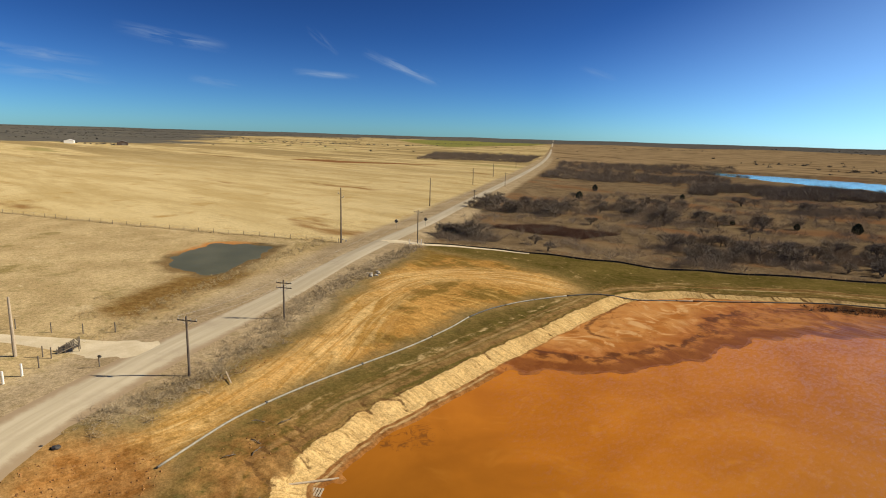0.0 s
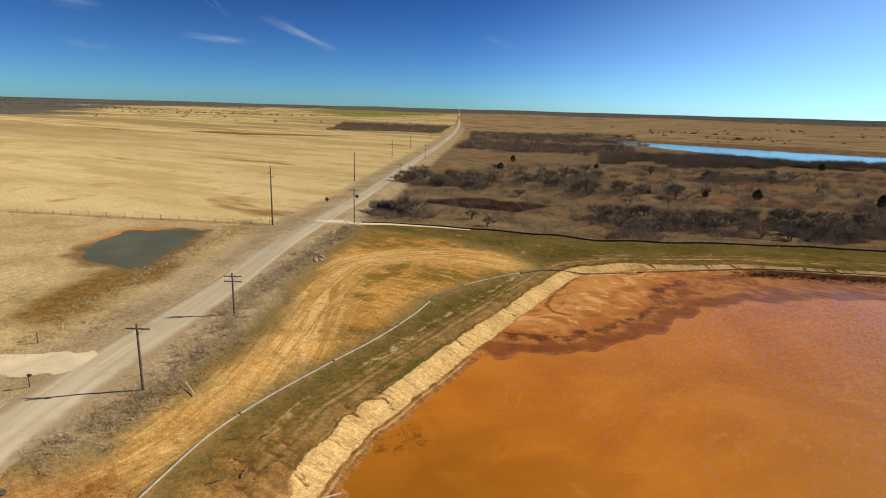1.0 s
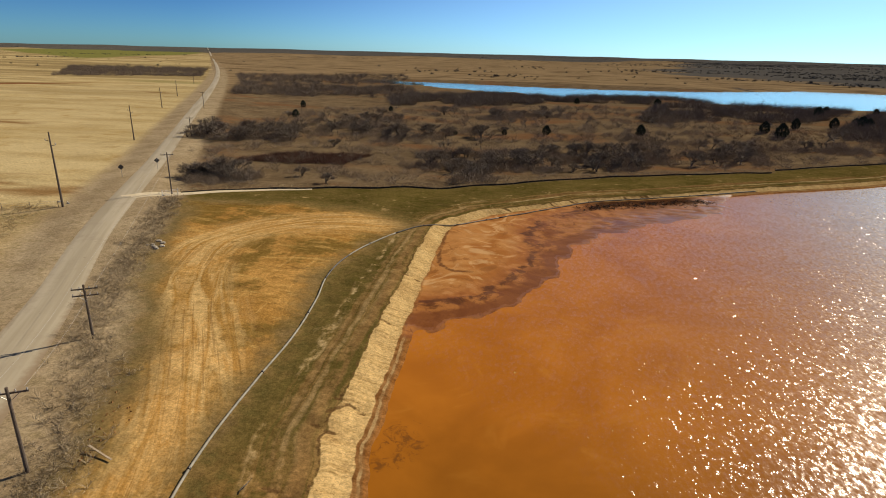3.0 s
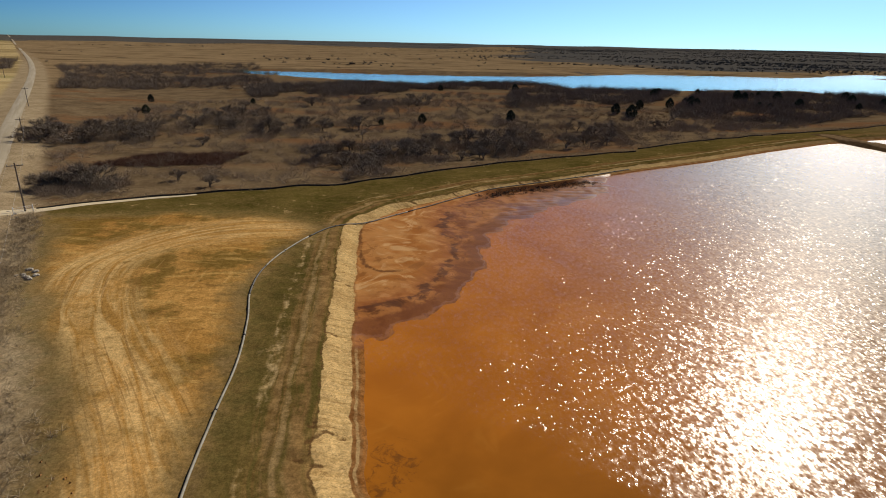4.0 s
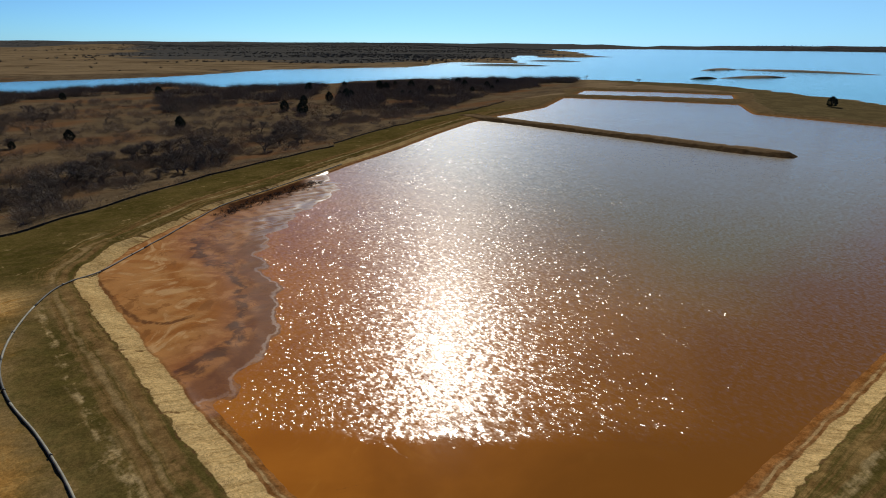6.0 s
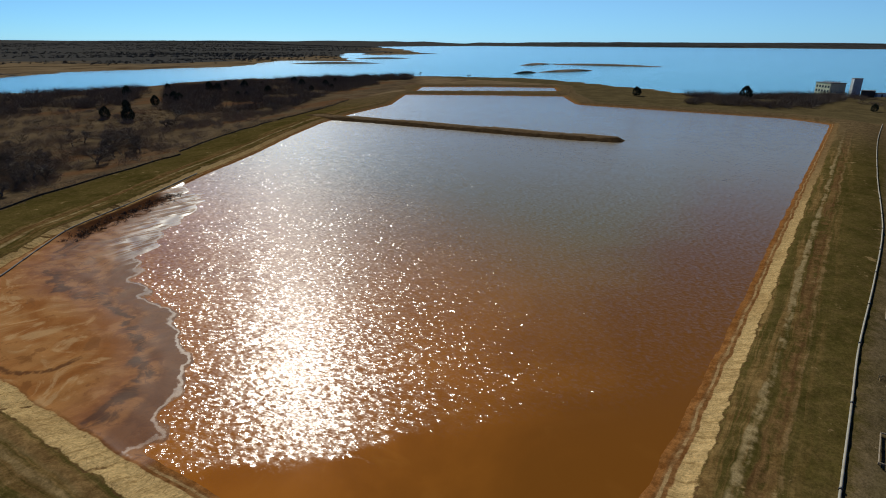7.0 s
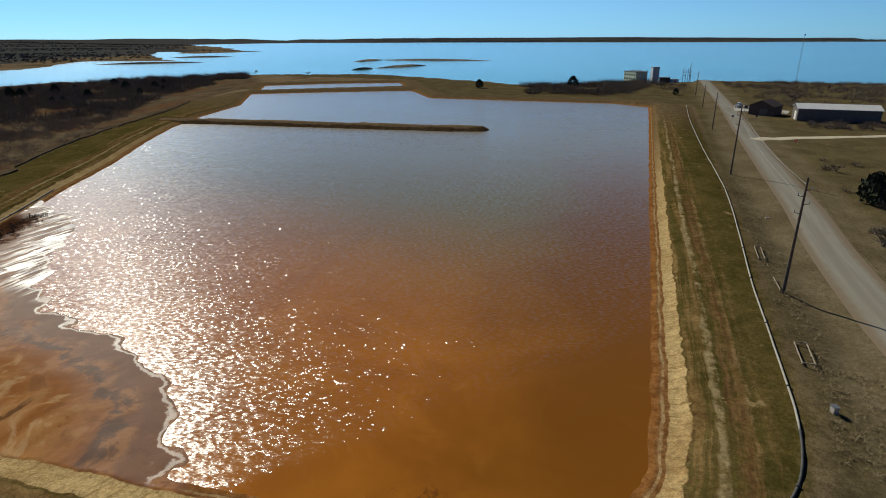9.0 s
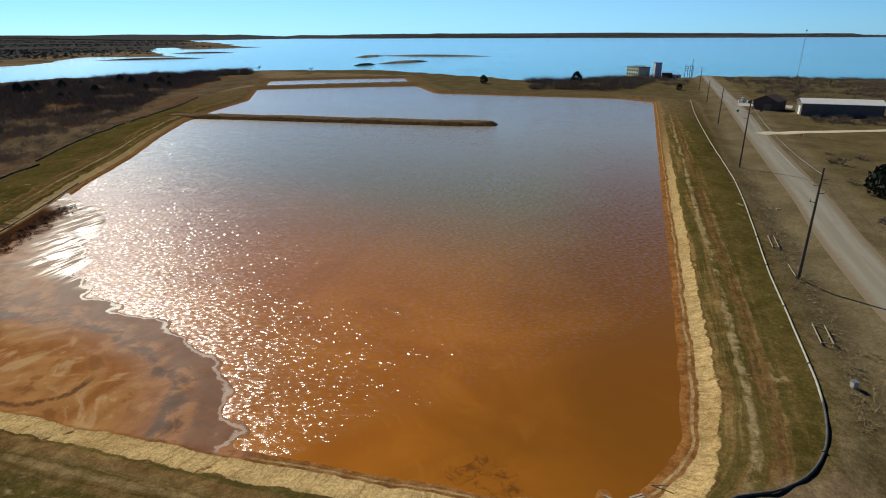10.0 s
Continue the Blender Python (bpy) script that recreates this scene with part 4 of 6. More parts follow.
def road_material():
    g = Net("worn_asphalt")
    a, run = g.attr("across"), g.attr("run")
    lane = g.noise(1.0, 4, 0.6, vec=g.xyz(g.math("MULTIPLY", a, 0.55), g.math("MULTIPLY", run, 0.02)))
    mid, fine = g.noise(0.25, 5, 0.65), g.noise(4.0, 5, 0.7)
    col = g.mix(g.step(lane, 0.35, 0.65), (0.34, 0.305, 0.235), (0.42, 0.38, 0.30))
    # paler and yellower north of the bend
    col = g.mix(g.step(g.split(g.pos)[0], -38, -58), col, g.mix(g.step(lane, 0.35, 0.65), (0.40, 0.345, 0.25), (0.50, 0.44, 0.33)))
    col = g.mix(g.math("MULTIPLY", g.step(mid, 0.5, 0.75), 0.6), col, (0.36, 0.30, 0.225))
    crack = g.step(g.noise(0.9, 5, 0.7, warp=1.0), 0.66, 0.7)
    col = g.mix(g.math("MULTIPLY", crack, 0.5), col, (0.19, 0.155, 0.11))
    edge = g.step(g.math("ADD", g.math("ABSOLUTE", a), g.math("MULTIPLY", g.noise(0.8, 5, 0.7), 1.6)), 2.9, 4.2)
    col = g.mix(edge, col, (0.31, 0.235, 0.155))
    return g.set(Base_Color=col, Diffuse_Roughness=0.4, Roughness=0.9, Specular_IOR_Level=0.1, Normal=g.bump(g.math("ADD", fine, mid), 0.3, 0.04))


def drive_material():
    g = Net("pale_gravel")
    mid, fine = g.noise(0.5, 5, 0.65), g.noise(6.0, 5, 0.7)
    col = g.mix(g.step(mid, 0.3, 0.7), (0.56, 0.47, 0.31), (0.68, 0.59, 0.43))
    return g.set(Base_Color=g.mix(g.math("MULTIPLY", g.step(fine, 0.4, 0.8), 0.4), col, (0.36, 0.29, 0.19)), Roughness=0.95, Normal=g.bump(fine, 0.4, 0.05))


asphalt, gravel = road_material(), drive_material()
ribbon("road", ROAD, lambda x, y: 7.8 if x > -30 else 7.8 - 2.6 * ease(-x, 66, 90), asphalt, 0.1, "pale worn county road with ragged gravel edges", "road", 4.0)
ribbon("driveway", [(-72, 29.6), (-75, 27.6), (-80, 24.6), (-87, 20.6), (-95, 15.5), (-112, 4), (-150, -22)], [9.5, 5.5, 3.2, 2.8, 2.7, 2.7, 2.7, 2.7, 2.7, 2.7], gravel, 0.07, "pale gravel farm driveway meeting the road", "road", 2.0)
ribbon("driveway_south", [(152, -17), (157, -24), (165, -41), (175, -66), (200, -130)], [6.0, 4.0, 3.6, 3.6], gravel, 0.13, "pale gravel side drive off the road", "road", 2.0)
ribbon("field_entrance", [(-112, 104), (-107, 109), (-101, 112.6), (-90, 118.4), (-78, 124)], [5.0, 3.4, 2.2, 1.4, 0.8], gravel, 0.1, "short pale gravel field entrance beside the silt fence", "road", 1.5)


# ---- helpers for things ----
def box(bm, c, size, turn=0.0, taper=1.0, bevel=0.0):
    m = Matrix.Translation(c) @ Matrix.Rotation(turn, 4, "Z") @ Matrix.Diagonal((*size, 1))
    made = bmesh.ops.create_cube(bm, size=1.0, matrix=m)["verts"]
    if taper != 1.0:
        top = [v for v in made if v.co.z > c[2]]
        for v in top:
            v.co.x, v.co.y = c[0] + (v.co.x - c[0]) * taper, c[1] + (v.co.y - c[1]) * taper
    if bevel:
        bmesh.ops.bevel(bm, geom=list({e for v in made for e in v.link_edges}), offset=bevel, segments=2, affect="EDGES")
    return made


def rod(bm, a, b, r0, r1=None, n=8):
    """A tapered round bar from a to b."""
    a, b, r1 = Vector(a), Vector(b), r0 if r1 is None else r1
    q = (b - a).to_track_quat("Z", "Y").to_matrix()
    rings = [[bm.verts.new(p + q @ Vector((r * math.cos(6.2832 * k / n), r * math.sin(6.2832 * k / n), 0))) for k in range(n)] for p, r in ((a, r0), (b, r1))]
    for k in range(n):
        bm.faces.new((rings[0][k], rings[0][(k + 1) % n], rings[1][(k + 1) % n], rings[1][k]))
    bm.faces.new(rings[1])
    bm.faces.new(rings[0][::-1])


def tube(bm, pts, r, n=8):
    rings = []
    pts = [Vector(p) for p in pts]
    for i, p in enumerate(pts):
        t = (pts[min(i + 1, len(pts) - 1)] - pts[max(i - 1, 0)]).normalized()
        side = t.cross(Vector((0, 0, 1))).normalized()
        up = side.cross(t)
        rings.append([bm.verts.new(p + side * (r * math.cos(6.2832 * k / n)) + up * (r * math.sin(6.2832 * k / n))) for k in range(n)])
    for a, b in zip(rings, rings[1:]):
        for k in range(n):
            bm.faces.new((a[k], a[(k + 1) % n], b[(k + 1) % n], b[k])).smooth = True
    bm.faces.new(rings[0])
    bm.faces.new(rings[-1][::-1])


def part(name, bm, material, parent, label=""):
    me = bpy.data.meshes.new(name)
    bmesh.ops.recalc_face_normals(bm, faces=bm.faces)
    bm.to_mesh(me)
    bm.free()
    me.materials.append(material)
    ob = new(name, me)
    ob.parent = parent
    return tagged(ob, label) if label else ob


def thing(name, label, category, x=0.0, y=0.0, z=0.0, turn=0.0, group=""):
    ob = new(name)
    ob.empty_display_size = 0.5
    ob.matrix_basis = pose(x, y, z, 0, 0, turn)
    return tagged(ob, label, category, group)


def heap(name, verts, faces, material, label, category):
    """One joined mesh of many small pieces that nobody could count."""
    me = bpy.data.meshes.new(name)
    me.from_pydata(verts, [], faces)
    me.materials.append(material)
    return tagged(new(name, me), label, category, kind="stuff")


def scatter(poly, n, rng):
    p = np.array(poly, float)
    lo, hi = p.min(0), p.max(0)
    out = np.zeros((0, 2))
    while len(out) < n:
        q = rng.uniform(lo, hi, (n * 3, 2))
        d, _ = area_far(q[:, 0], q[:, 1], poly)
        out = np.vstack([out, q[d < 0]])
    return out[:n]


wood_pole = plain("weathered_pole", (0.10, 0.075, 0.055), (0.16, 0.125, 0.095), 0.9, 2.0)
pale_pole = plain("pale_pole", (0.34, 0.27, 0.19), (0.45, 0.37, 0.27), 0.85, 2.0)
old_wood = plain("old_boards", (0.11, 0.09, 0.07), (0.20, 0.165, 0.13), 0.9, 4.0)
white_paint = plain("white_paint", (0.72, 0.70, 0.64), (0.82, 0.80, 0.75), 0.6, 3.0)
grey_metal = plain("galvanised", (0.32, 0.33, 0.33), (0.42, 0.43, 0.43), 0.45, 4.0, 0.7)
dark_metal = plain("dark_metal", (0.05, 0.05, 0.05), (0.09, 0.085, 0.08), 0.5, 4.0, 0.3)
ceramic = plain("insulator", (0.35, 0.34, 0.32), (0.48, 0.47, 0.45), 0.25, 9.0)
cable = plain("cable", (0.42, 0.41, 0.39), (0.52, 0.51, 0.48), 0.45, 1.0, 0.4)
hdpe = plain("black_hose", (0.045, 0.042, 0.038), (0.09, 0.085, 0.075), 0.7, 1.2)
bleached = plain("bleached_hose", (0.20, 0.19, 0.155), (0.31, 0.29, 0.24), 0.75, 1.2)
fabric = plain("black_fabric", (0.018, 0.016, 0.014), (0.045, 0.038, 0.03), 0.85, 1.0)
bark = plain("bark", (0.10, 0.08, 0.062), (0.17, 0.14, 0.11), 0.95, 3.0)
twigs = plain("bare_twigs", (0.17, 0.132, 0.098), (0.25, 0.20, 0.15), 0.95, 0.6, island=True)
brush_mat = plain("grey_brush", (0.24, 0.182, 0.127), (0.34, 0.262, 0.185), 0.95, 0.1, island=True)
belt_mat = plain("belt_brush", (0.165, 0.125, 0.09), (0.24, 0.185, 0.138), 0.95, 0.1, island=True)
rust_mat = plain("rust_brush", (0.12, 0.055, 0.032), (0.18, 0.085, 0.048), 0.95, 0.1, island=True)
cedar_mat = plain("cedar_needles", (0.022, 0.033, 0.014), (0.045, 0.055, 0.024), 0.9, 0.8, island=True)
weed_mat = plain("dry_weeds", (0.42, 0.32, 0.165), (0.54, 0.43, 0.24), 0.95, 0.3, island=True)
drift_mat = plain("wet_driftwood", (0.028, 0.02, 0.015), (0.06, 0.04, 0.028), 0.9, 1.0, island=True)
verge_mat = plain("grey_weeds", (0.33, 0.26, 0.165), (0.45, 0.36, 0.235), 0.95, 0.3, island=True)
wood_far = plain("far_woods", (0.075, 0.072, 0.062), (0.115, 0.105, 0.088), 0.95, 0.01, island=True)
concrete = plain("concrete", (0.42, 0.39, 0.33), (0.55, 0.51, 0.44), 0.85, 1.2)
tan_wall = plain("tan_wall", (0.66, 0.56, 0.36), (0.74, 0.64, 0.44), 0.8, 0.4)
brown_wall = plain("brown_siding", (0.075, 0.05, 0.038), (0.11, 0.075, 0.055), 0.7, 0.5)
steel_wall = plain("steel_siding", (0.13, 0.11, 0.09), (0.17, 0.145, 0.12), 0.55, 0.5)
white_roof = plain("white_roof", (0.78, 0.78, 0.76), (0.86, 0.86, 0.84), 0.35, 0.3)
grey_wall = plain("grey_panel", (0.42, 0.45, 0.49), (0.52, 0.55, 0.58), 0.6, 0.4)
glass_dark = plain("dark_glass", (0.02, 0.025, 0.03), (0.03, 0.035, 0.04), 0.08, 1.0)
stone = plain("rubble", (0.42, 0.38, 0.32), (0.60, 0.56, 0.49), 0.9, 2.0, island=True)
clod_mat = plain("clods", (0.24, 0.11, 0.035), (0.36, 0.18, 0.06), 0.95, 1.0, island=True)
island_mat = plain("island_soil", (0.11, 0.08, 0.05), (0.18, 0.13, 0.08), 0.95, 0.2)
sign_back = plain("sign_back", (0.05, 0.05, 0.05), (0.09, 0.085, 0.08), 0.55, 3.0, 0.2)
tyre_mat = plain("tyre", (0.02, 0.02, 0.02), (0.035, 0.035, 0.035), 0.8, 4.0)
red_paint = plain("red_paint", (0.45, 0.06, 0.04), (0.55, 0.10, 0.06), 0.6, 3.0)


dusty = plain("dusty_hose", (0.36, 0.33, 0.27), (0.48, 0.44, 0.36), 0.85, 1.2)


# ---- pipeline along the banks ----
def pipeline(name, pts, label, sections):
    line = spline(pts, 1.0)
    z = terrain(line[:, 0], line[:, 1])[0]
    z = np.convolve(np.pad(z, 2, mode="edge"), np.ones(5) / 5, "valid")
    top = thing(name, label, "pipe")
    n = len(line)
    for a, b, mat, tag in sections:
        i, j = int(a * (n - 1)), int(b * (n - 1))
        bm = bmesh.new()
        tube(bm, [(line[k, 0], line[k, 1], z[k] + 0.11) for k in range(i, j + 1)], 0.115, 10)
        part("pipe_section", bm, mat, top, tag)
    for k in range(12, n - 5, 14):
        bm = bmesh.new()
        t = line[k + 1] - line[k]
        t /= np.linalg.norm(t)
        rod(bm, (line[k, 0] - t[0] * 0.09, line[k, 1] - t[1] * 0.09, z[k] + 0.15), (line[k, 0] + t[0] * 0.09, line[k, 1] + t[1] * 0.09, z[k] + 0.15), 0.165, n=10)
        part("coupling", bm, dark_metal, top)
    return top


pipeline("pipeline", PIPE_WEST, "long grey and black hose lying along the bank crest", [(0.0, 0.30, bleached, "sun-bleached grey section"), (0.30, 0.36, hdpe, ""), (0.36, 0.44, bleached, "sun-bleached grey section"),
         (0.44, 0.52, hdpe, ""), (0.52, 0.58, bleached, "sun-bleached grey section"), (0.58, 1.0, hdpe, "")])
pipeline("pipeline", [(x, y - 0.6) for x, y in PIPE_SOUTH], "long black hose with a pale dusty top beside the berm", [(0.0, 0.065, hdpe, ""), (0.065, 0.4, dusty, "dusty pale section"), (0.4, 1.0, dusty, "dusty pale section")])

# ---- silt fence ----
for run in SILT:
    line = spline(run, 3.0)
    z = terrain(line[:, 0], line[:, 1])[0]
    fence = thing("silt_fence", "low black fabric silt fence on short wooden stakes", "fence", group="silt fence runs")
    for k in range(len(line) - 1):
        bm = bmesh.new()
        a, b = line[k], line[k + 1]
        n = np.array([-(b - a)[1], (b - a)[0]]) / np.linalg.norm(b - a) * 0.02
        sag = 0.08 * random.random()
        lo = [bm.verts.new((*(p + s * n), h - 0.1)) for p, h in ((a, z[k]), (b, z[k + 1])) for s in (-1, 1)]
        hi = [bm.verts.new((*(p + s * n), h + 0.42 - sag)) for p, h in ((a, z[k]), (b, z[k + 1])) for s in (-1, 1)]
        for q in ((lo[0], lo[2], hi[2], hi[0]), (lo[1], lo[3], hi[3], hi[1]), (hi[0], hi[2], hi[3], hi[1]), (lo[0], lo[1], hi[1], hi[0]), (lo[2], lo[3], hi[3], hi[2])):
            bm.faces.new(q)
        part("fabric_panel", bm, fabric, fence)
        bm = bmesh.new()
        box(bm, (a[0], a[1] - 0.05, z[k] + 0.4), (0.05, 0.05, 1.0), random.random())
        part("stake", bm, old_wood, fence)


# ---- power poles and wires ----
def low_pole(x, y, h, turn, arms, label):
    z = height(x, y)
    top = thing("utility_pole", label, "utility pole", x, y, z - 0.3, turn, "roadside utility poles")
    bm = bmesh.new()
    rod(bm, (0, 0, 0), (0, 0, h + 0.3), 0.16, 0.11, 10)
    part("pole", bm, wood_pole, top)
    for k in range(arms):
        zz = h - 0.25 - 0.75 * k
        bm = bmesh.new()
        box(bm, (0, 0.14, zz), (2.5, 0.1, 0.13))
        arm = part("crossarm", bm, wood_pole, top)
        for sx in (-1.15, -0.45, 0.45, 1.15):
            bm = bmesh.new()
            rod(bm, (sx, 0.14, zz + 0.06), (sx, 0.14, zz + 0.27), 0.06, 0.045, 6)
            part("insulator", bm, ceramic, arm)
        for s in (-1, 1):
            bm = bmesh.new()
            rod(bm, (s * 0.7, 0.14, zz - 0.03), (0, 0.14, zz - 0.65), 0.025, n=5)
            part("brace", bm, grey_metal, arm)
    return z + h


def tall_pole(x, y, h, turn, label, arms=3, mat=None):
    z = height(x, y)
    top = thing("power_pole", label, "utility pole", x, y, z - 0.3, turn, "tall power poles")
    bm = bmesh.new()
    rod(bm, (0, 0, 0), (0, 0, h + 0.3), 0.24, 0.13, 10)
    part("pole", bm, mat or wood_pole, top)
    for k, (dz, s) in enumerate(((1.4, -1), (2.3, 1), (3.3, -1), (4.6, 1))[:arms]):
        bm = bmesh.new()
        rod(bm, (0, 0, h - dz), (s * 0.75, 0, h - dz + 0.12), 0.06, 0.045, 6)
        arm = part("bracket", bm, dark_metal, top)
        bm = bmesh.new()
        rod(bm, (s * 0.75, 0, h - dz + 0.1), (s * 0.75, 0, h - dz + 0.5), 0.09, 0.06, 7)
        part("insulator", bm, ceramic, arm)
    return z + h


def wire(a, b, sag, label, r=0.022):
    a, b = Vector(a), Vector(b)
    bm = bmesh.new()
    n = 14
    tube(bm, [a.lerp(b, k / n) - Vector((0, 0, 4 * sag * (k / n) * (1 - k / n))) for k in range(n + 1)], r, 4)
    me = bpy.data.meshes.new("power_line")
    bm.to_mesh(me)
    bm.free()
    me.materials.append(cable)
    tagged(new("power_line", me), label, "cable", "overhead wires")


ROAD_TURN = 90 + math.degrees(math.atan2(57 - 32, -86 + 73.5))
low = [(-63.2, 28.4, 7.3, 1), (-73.7, 48.2, 6.3, 2), (-104.6, 110.2, 9.2, 1), (-152, 195, 7.0, 1), (-204, 292, 8.5, 1)]
tops = [low_pole(x, y, h, 30, n, "short dark wooden utility pole with a crossarm among dry weeds") for x, y, h, n in low]
for k in range(len(low) - 1):
    for s in (-1.1, 1.1):
        c, d = math.cos(radians(30)) * s, math.sin(radians(30)) * s
        wire((low[k][0] + c, low[k][1] + d, tops[k] - 0.05), (low[k + 1][0] + c, low[k + 1][1] + d, tops[k + 1] - 0.05), 0.5, "thin overhead wire between roadside poles", 0.01)
for x, y, h in ((-118.2, 95.2, 14.6), (-165, 181, 11.8), (-226, 288, 10.5), (-263, 360, 10.0), (-330, 490, 10), (-395, 610, 10)):
    tall_pole(x, y, h, 28, "tall grey wooden power pole at the pasture edge", 2)
tall_pole(-84.3, 16.3, 7.7, 0, "bare pale wooden pole beside the farm driveway", 0, pale_pole)
south = [(-66, 9, 15), (13.1, 3.9, 16.2), (93.1, -1.4, 17.6), (175.8, -7.2, 13.9), (255.6, -12.5, 11), (319, -15.5, 14), (443, -23, 15)]
stops = [None] + [tall_pole(x, y, h, 85, "tall dark wooden power pole with side brackets beside the berm", 4) for x, y, h in south[1:]]
for k in range(1, len(south) - 1):
    for dz in (0.95, 2.85):
        wire((*south[k][:2], stops[k] - dz), (*south[k + 1][:2], stops[k + 1] - dz), 1.3, "thin overhead power line sagging between tall poles")


# ---- bare trees, brush, cedars ----
def bare_tree(seed, h):
    """Trunk with limbs, and a crown of thin twigs, as two meshes."""
    rng = random.Random(seed)
    tv, tf, cv, cf = [], [], [], []

    def limb(a, b, r0, r1):
        q = (b - a).to_track_quat("Z", "Y").to_matrix()
        s = len(tv)
        for p, r in ((a, r0), (b, r1)):
            tv.extend(tuple(p + q @ Vector((r * math.cos(2.094 * k), r * math.sin(2.094 * k), 0))) for k in range(3))
        tf.extend((s + k, s + (k + 1) % 3, s + 3 + (k + 1) % 3, s + 3 + k) for k in range(3))

    def sliver(a, b, w):
        side = (b - a).cross(Vector((rng.uniform(-1, 1), rng.uniform(-1, 1), rng.uniform(-1, 1)))).normalized() * w
        s = len(cv)
        cv.extend((tuple(a - side), tuple(a + side), tuple(b)))
        cf.append((s, s + 1, s + 2))

    def bent(way, spread, lift):
        v = way + Vector((rng.uniform(-1, 1), rng.uniform(-1, 1), rng.uniform(-0.6, 0.8))) * spread
        v.z += lift
        return v.normalized()

    for stem in range(rng.choice((1, 2, 2, 3))):
        base = Vector((rng.uniform(-0.25, 0.25), rng.uniform(-0.25, 0.25), -0.2))
        way = bent(Vector((0, 0, 1)), 0.35, 0.3)
        fork = base + way * h * rng.uniform(0.2, 0.3)
        limb(base, fork, 0.035 * h, 0.026 * h)
        for i in range(rng.randint(3, 4)):
            w1 = bent(way, 1.25, -0.05)
            p1 = fork + w1 * h * rng.uniform(0.22, 0.34)
            limb(fork, p1, 0.02 * h, 0.012 * h)
            for j in range(rng.randint(3, 4)):
                w2 = bent(w1, 1.0, 0.0)
                p2 = p1 + w2 * h * rng.uniform(0.16, 0.28)
                limb(p1, p2, 0.010 * h, 0.005 * h)
                for k in range(12):
                    a = p1.lerp(p2, rng.uniform(0.3, 1))
                    b = a + bent(w2, 1.1, 0.05) * h * rng.uniform(0.12, 0.24)
                    sliver(a, b, 0.007 * h)
                    for m in range(2):
                        c = a.lerp(b, rng.uniform(0.3, 0.9))
                        sliver(c, c + bent(w2, 1.4, 0.0) * h * rng.uniform(0.09, 0.18), 0.006 * h)
    return (tv, tf), (cv, cf)


def mesh_of(name, vf, mat):
    me = bpy.data.meshes.new(name)
    me.from_pydata(vf[0], [], vf[1])
    me.materials.append(mat)
    return me


def tree_thing(name, label, category, meshes, group):
    top = thing(name, label, category, group=group)
    for nm, me in meshes:
        new(nm, me).parent = top
    return top


def drop(ob):
    for o in (*ob.children_recursive, ob):
        bpy.data.objects.remove(o)


kinds = []
for s in range(7):
    t, c = bare_tree(40 + s, 1.0 * (4.4, 5.0, 5.4, 5.8, 6.2, 4.0, 6.8)[s])
    kinds.append((mesh_of("trunk", t, bark), mesh_of("crown", c, twigs)))

THICKETS = [  # outline, trees, brush
    ([(-113, 124), (-97, 131), (-99, 138), (-116, 133)], 10, 70),
    ([(-149, 186), (-114, 206), (-128, 236), (-166, 218)], 40, 190),
    ([(-58, 158), (-37, 163), (-39, 195), (-63, 187)], 18, 110),
    ([(-35, 165), (-10, 172), (-10, 212), (-38, 204)], 20, 90),
    ([(-10, 170), (14, 188), (18, 222), (-13, 205)], 22, 140),
    ([(-110, 222), (-82, 240), (-95, 290), (-130, 262)], 26, 90),
    ([(-89, 207), (-39, 238), (-41, 262), (-96, 225)], 18, 40),
]
THICKETS += [
    ([(-54, 302), (-11, 337), (-11, 370), (-58, 331)], 14, 130),
    ([(29, 315), (51, 332), (57, 367), (33, 348)], 8, 90),
    ([(24, 194), (46, 196), (66, 250), (38, 250)], 14, 80),
    ([(0, 213), (16, 200), (36, 254), (12, 268)], 8, 40),
    ([(-51, 147), (-37, 140), (-36, 153), (-50, 163)], 4, 25),
    ([(65, 236), (140, 242), (170, 264), (80, 264)], 10, 130),
]
SPARSE = [(-108, 118), (-58, 136), (14, 175), (110, 224), (140, 300), (20, 420), (-160, 330), (-150, 200)]
SCRUB_FAR = [  # outline, brush count: dense belts farther off
    ([(-117, 364), (-83, 395), (-97, 470), (-136, 431)], 170),
    ([(-77, 370), (-21, 421), (-25, 520), (-97, 478)], 300),
    ([(-246, 399), (-109, 425), (-150, 560), (-300, 520)], 330),
    ([(-290, 500), (-151, 640), (-210, 800), (-400, 700)], 330),
    ([(-71, 440), (55, 455), (69, 518), (-77, 502)], 240),
    ([(33, 345), (143, 352), (200, 470), (61, 465)], 420),
    ([(99, 280), (165, 262), (231, 300), (330, 330), (360, 430), (207, 450)], 800),
]
